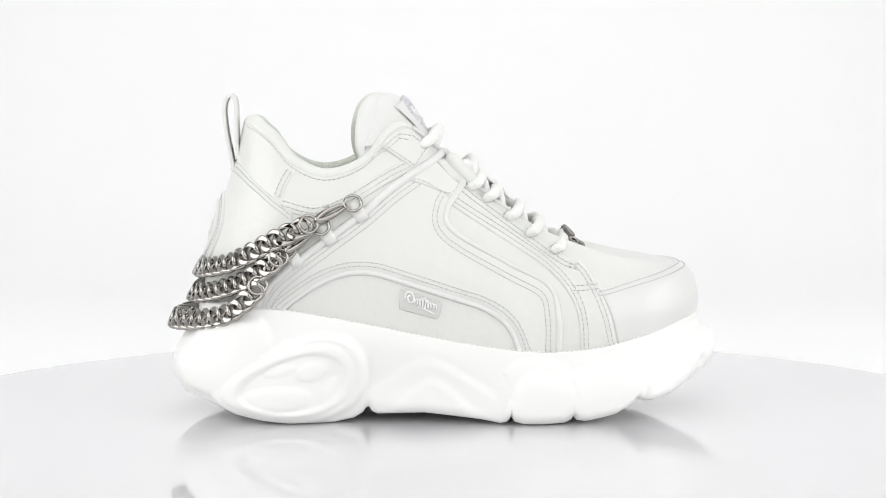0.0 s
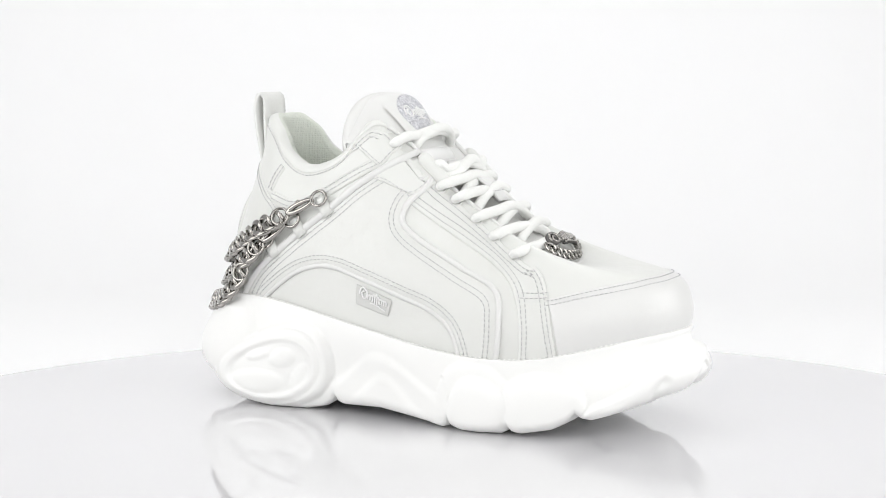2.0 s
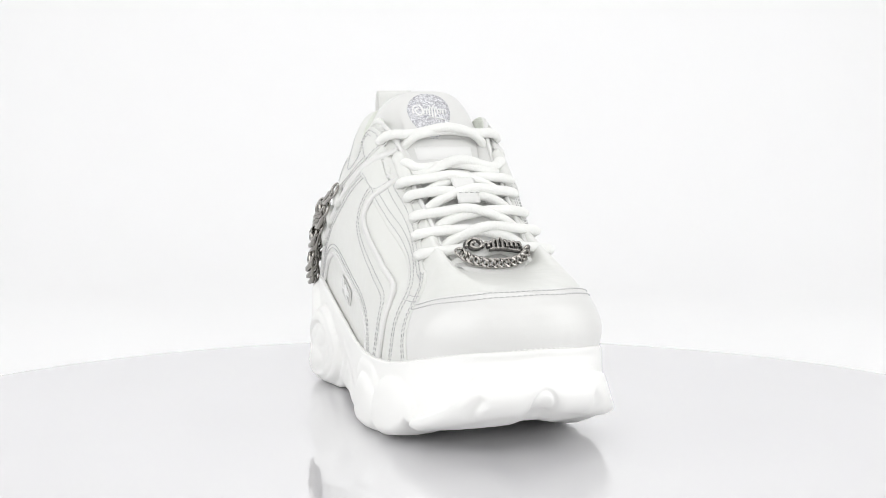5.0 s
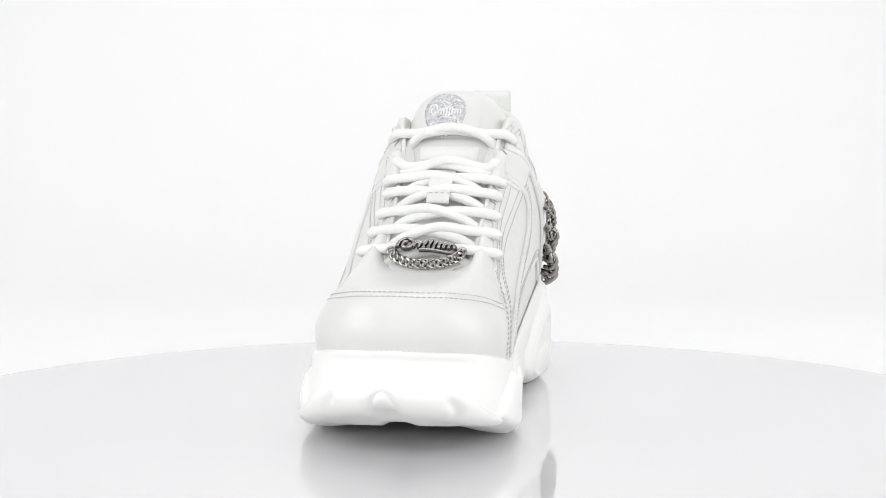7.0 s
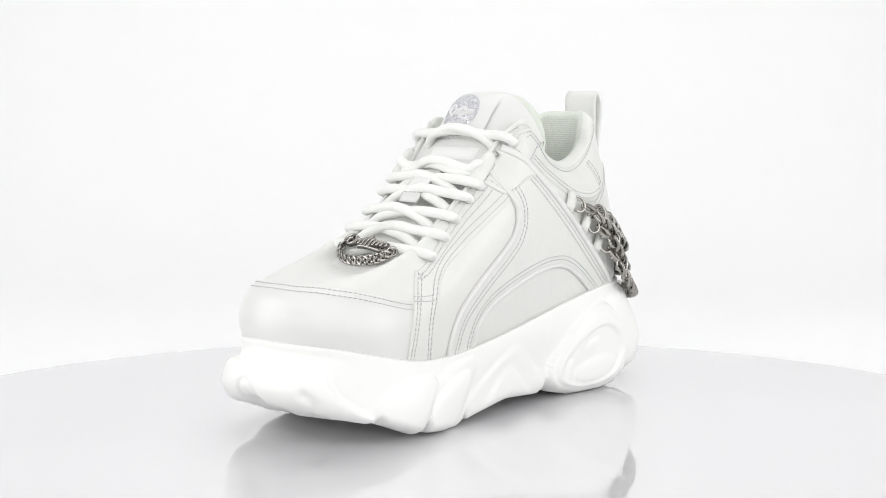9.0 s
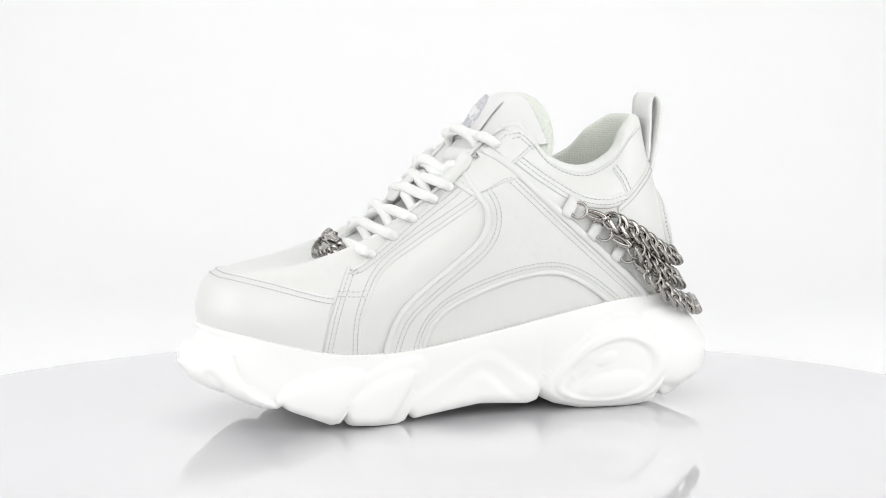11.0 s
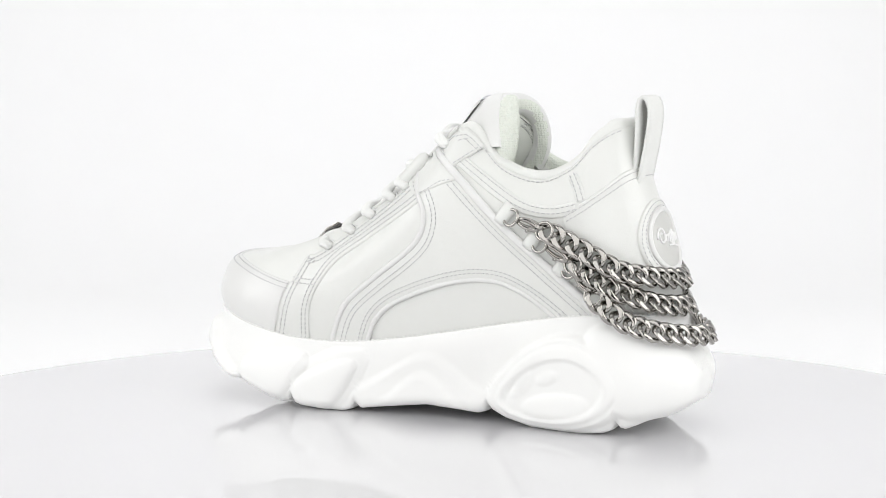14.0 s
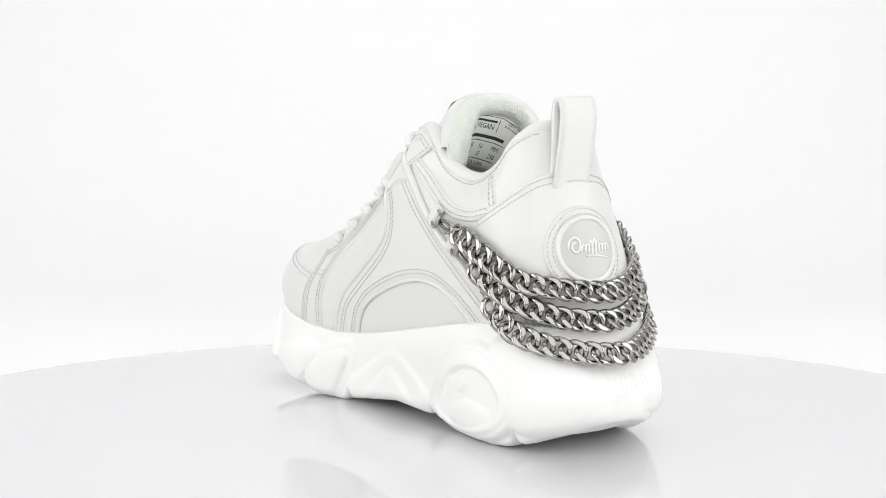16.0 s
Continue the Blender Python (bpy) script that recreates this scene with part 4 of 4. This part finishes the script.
def lay_chain(name, pts, pitch, me, lean, axis, label, alt=0.0, parent=None):
    line = resample(spline(pts, 12), pitch)
    root = None
    for i in range(len(line)):
        a, b = Vector(line[max(0, i - 1)]), Vector(line[min(len(line) - 1, i + 1)])
        t = (b - a).normalized()
        p = Vector(line[i])
        out = axis(p)
        out = (out - t * out.dot(t)).normalized()
        y = out.cross(t)
        m = Matrix((t, y, out)).transposed().to_4x4()
        m.translation = p * 0.001
        m = m @ pose(0, 0, 0, lean + (random.random() - 0.5) * 10, (random.random() - 0.5) * 8, (random.random() - 0.5) * 7 + (alt if i % 2 else -alt))
        ob = new("link", me)
        if root is None:
            root = new(name)
            root.parent = parent or shoe
            root["label"] = label
        ob.parent = root
        ob.matrix_basis = m
    return root


def heel_out(p):
    return Vector((min(p.x + 88, -0.1) if p.x < -88 else 0, p.y - 3, 6))


LINK = link_mesh(12.0, 9.0, 2.8, 1.7, 1.85, "link")
CH1 = [(-79, -47.5, 102), (-92, -45, 96), (-111.5, -35, 85), (-126, -17, 79.5), (-133.5, 4, 77.5), (-126, 27, 80), (-111.5, 41, 84), (-92, 47.5, 95), (-79, 49, 101.5)]
CH2 = [(-94, -47.5, 84), (-109, -39, 74), (-127, -19, 66.5), (-136.5, 4, 64), (-127, 29, 67), (-109, 43, 75), (-94, 48.5, 85)]
CH3 = [(-103, -46.5, 69), (-116, -40.5, 58), (-135, -20, 52), (-147.5, 4, 50), (-137, 28, 52), (-117, 44, 58.5), (-103, 47.5, 69)]
chains = [lay_chain("chain", c, 7.7, LINK, 20, heel_out, "heavy polished silver curb chain") for c in (CH1, CH2, CH3)]


def wire_ring(name, c, r, wire, n, parent, tilt=0.0, stretch=1.0, label="thin silver ring"):
    n = Vector(n).normalized()
    t = Vector((0, 0, 1)).cross(n).normalized()
    u = n.cross(t)
    ca, sa = math.cos(tilt), math.sin(tilt)
    t, u = t * ca + u * sa, u * ca - t * sa
    pts = [Vector(c) + t * r * stretch * math.cos(k * math.tau / 20) + u * r * math.sin(k * math.tau / 20) for k in range(20)]
    return part(name, tube_bm(bmesh.new(), pts, wire, 8, 1, [n] * 20, True), STEEL, parent, label)


def clasp(a, b, n, parent):
    """A lobster clasp from a to b."""
    a, b, n = Vector(a), Vector(b), Vector(n).normalized()
    d = b - a
    s = d.normalized().cross(n)
    pts = [a + d * (0.5 - 0.5 * math.cos(k * math.pi / 9)) + s * 1.9 * math.sin(k * math.pi / 9) for k in range(10)]
    back = [b - d * (0.5 - 0.5 * math.cos(k * math.pi / 9)) - s * 1.7 * math.sin(k * math.pi / 9) for k in range(1, 9)]
    rad = [0.8 + 1.0 * (k / 9) ** 2 + 0.3 * math.sin(k * math.pi / 9) for k in range(10)] + [1.7 - 0.1 * k for k in range(8)]
    ob = part("clasp", tube_bm(bmesh.new(), pts + back, rad, 8, 1, [n] * 18, True), STEEL, parent, "silver lobster clasp")
    part("clasp_lever", tube_bm(bmesh.new(), [a + d * 0.62 + s * 1.9, a + d * 0.58 + s * 3.2, a + d * 0.5 + s * 3.9], [0.9, 0.9, 0.6], 7), STEEL, ob)
    return ob


TABS = {-1: [(-50, 111.5), (-66, 100), (-83, 88)], 1: [(-52, 109), (-67, 97), (-82, 84.5)]}
for s, ch in ((-1, OUTER), (1, INNER)):
    for k, (x, z) in enumerate(TABS[s]):
        p, n = ch.at(x, z)
        along = Vector((-0.82, 0, -0.57))
        across = n.cross(along).normalized()
        end = Vector((CH1, CH2, CH3)[k][0 if s < 0 else -1])
        pts = [p + n * 1.8 - along * 3.6, p + n * 2.6 - along * 1.8, p + n * 2.8, p + n * 2.6 + along * 1.8, p + n * 1.8 + along * 3.6]
        tb = part("ring_tab", tube_bm(bmesh.new(), [p + n * 1.4 - across * 4.0, p + n * 2.0 - across * 2, p + n * 2.2, p + n * 2.0 + across * 3, p + n * 1.2 + across * 7], 3.6, 10, 0.55, [n] * 5), LEATHER, shoe, "folded white leather ring tab")
        rc = p + n * 3.8 + Vector((-1.5 if s < 0 else -4.6, 0, 2.6 if s < 0 else -0.6))
        wire_ring("jump_ring", rc, 4.3, 0.8, n + Vector((0.1 if s < 0 else 0.35, 0, 0.25)), chains[k])
        a = rc + Vector((-3.5, 0, -1.0))
        clasp(a, a.lerp(end, 0.62), n, chains[k])
        wire_ring("end_ring", a.lerp(end, 0.8) + n, 4.6, 0.8, n + Vector((0.2, 0, 0.2)), chains[k])

# ---- lace charm ----
charm = new("lace_charm")
charm.parent = shoe
charm["label"] = "silver nameplate charm with a fine chain"
CN = Vector((0.72, 0.0, 0.69))
CU = Vector((-0.69, 0, 0.72))


def charm_at(a, b, lift=0.0):
    return Vector((66.8, 4.0, 92.3)) + Vector((0, 1, 0)) * a + CU * b + CN * (lift - 0.006 * a * a)


STEELDARK = material("darker_steel", (0.17, 0.165, 0.16), 0.35, 1.0, vary=0.3, scale=300)
# dark backing that follows the raised mark, 1 mm deeper
part("nameplate", swash(bmesh.new(), lambda a, b: charm_at(a, b + 2.2, 1.3), 32, 8.8, 1.15), STEELDARK, charm, "darker silver backing")
part("nameplate_mark", swash(bmesh.new(), lambda a, b: charm_at(a, b + 2.2, 2.5), 31, 8.6, 0.9), STEEL, charm, "raised polished flowing mark")
SMALL = link_mesh(6.2, 4.2, 1.4, 1.0, 1.1, "fine_link")
cpts = [charm_at(-17.5, -0.5, 1), charm_at(-14, -5.2, 1.2), charm_at(-7.5, -8.6, 1.2), charm_at(0, -9.6, 1.2), charm_at(7.5, -8.8, 1.2), charm_at(14, -5.6, 1.2), charm_at(18, -1, 1)]
lay_chain("fine_chain", cpts, 3.7, SMALL, 38, lambda p: CN.copy(), "fine silver curb chain", parent=charm)
wire_ring("charm_ring", charm_at(-16.5, -1.5, 0.5), 2.4, 0.5, CN, charm)
wire_ring("charm_ring", charm_at(17.0, -1.5, 0.5), 2.4, 0.5, CN, charm)


# ---- movement ----
def motions():
    rows = []
    for i in range(33):
        t = i * 0.5
        a = -14.98 * t
        x, y = 0.00265 * math.sin(radians(a)), -0.00265 * math.cos(radians(a))
        rows.append((t, pose(x, y, 0.0, 0, 0, 4.3 + a)))
    walk(shoe, rows)


motions()
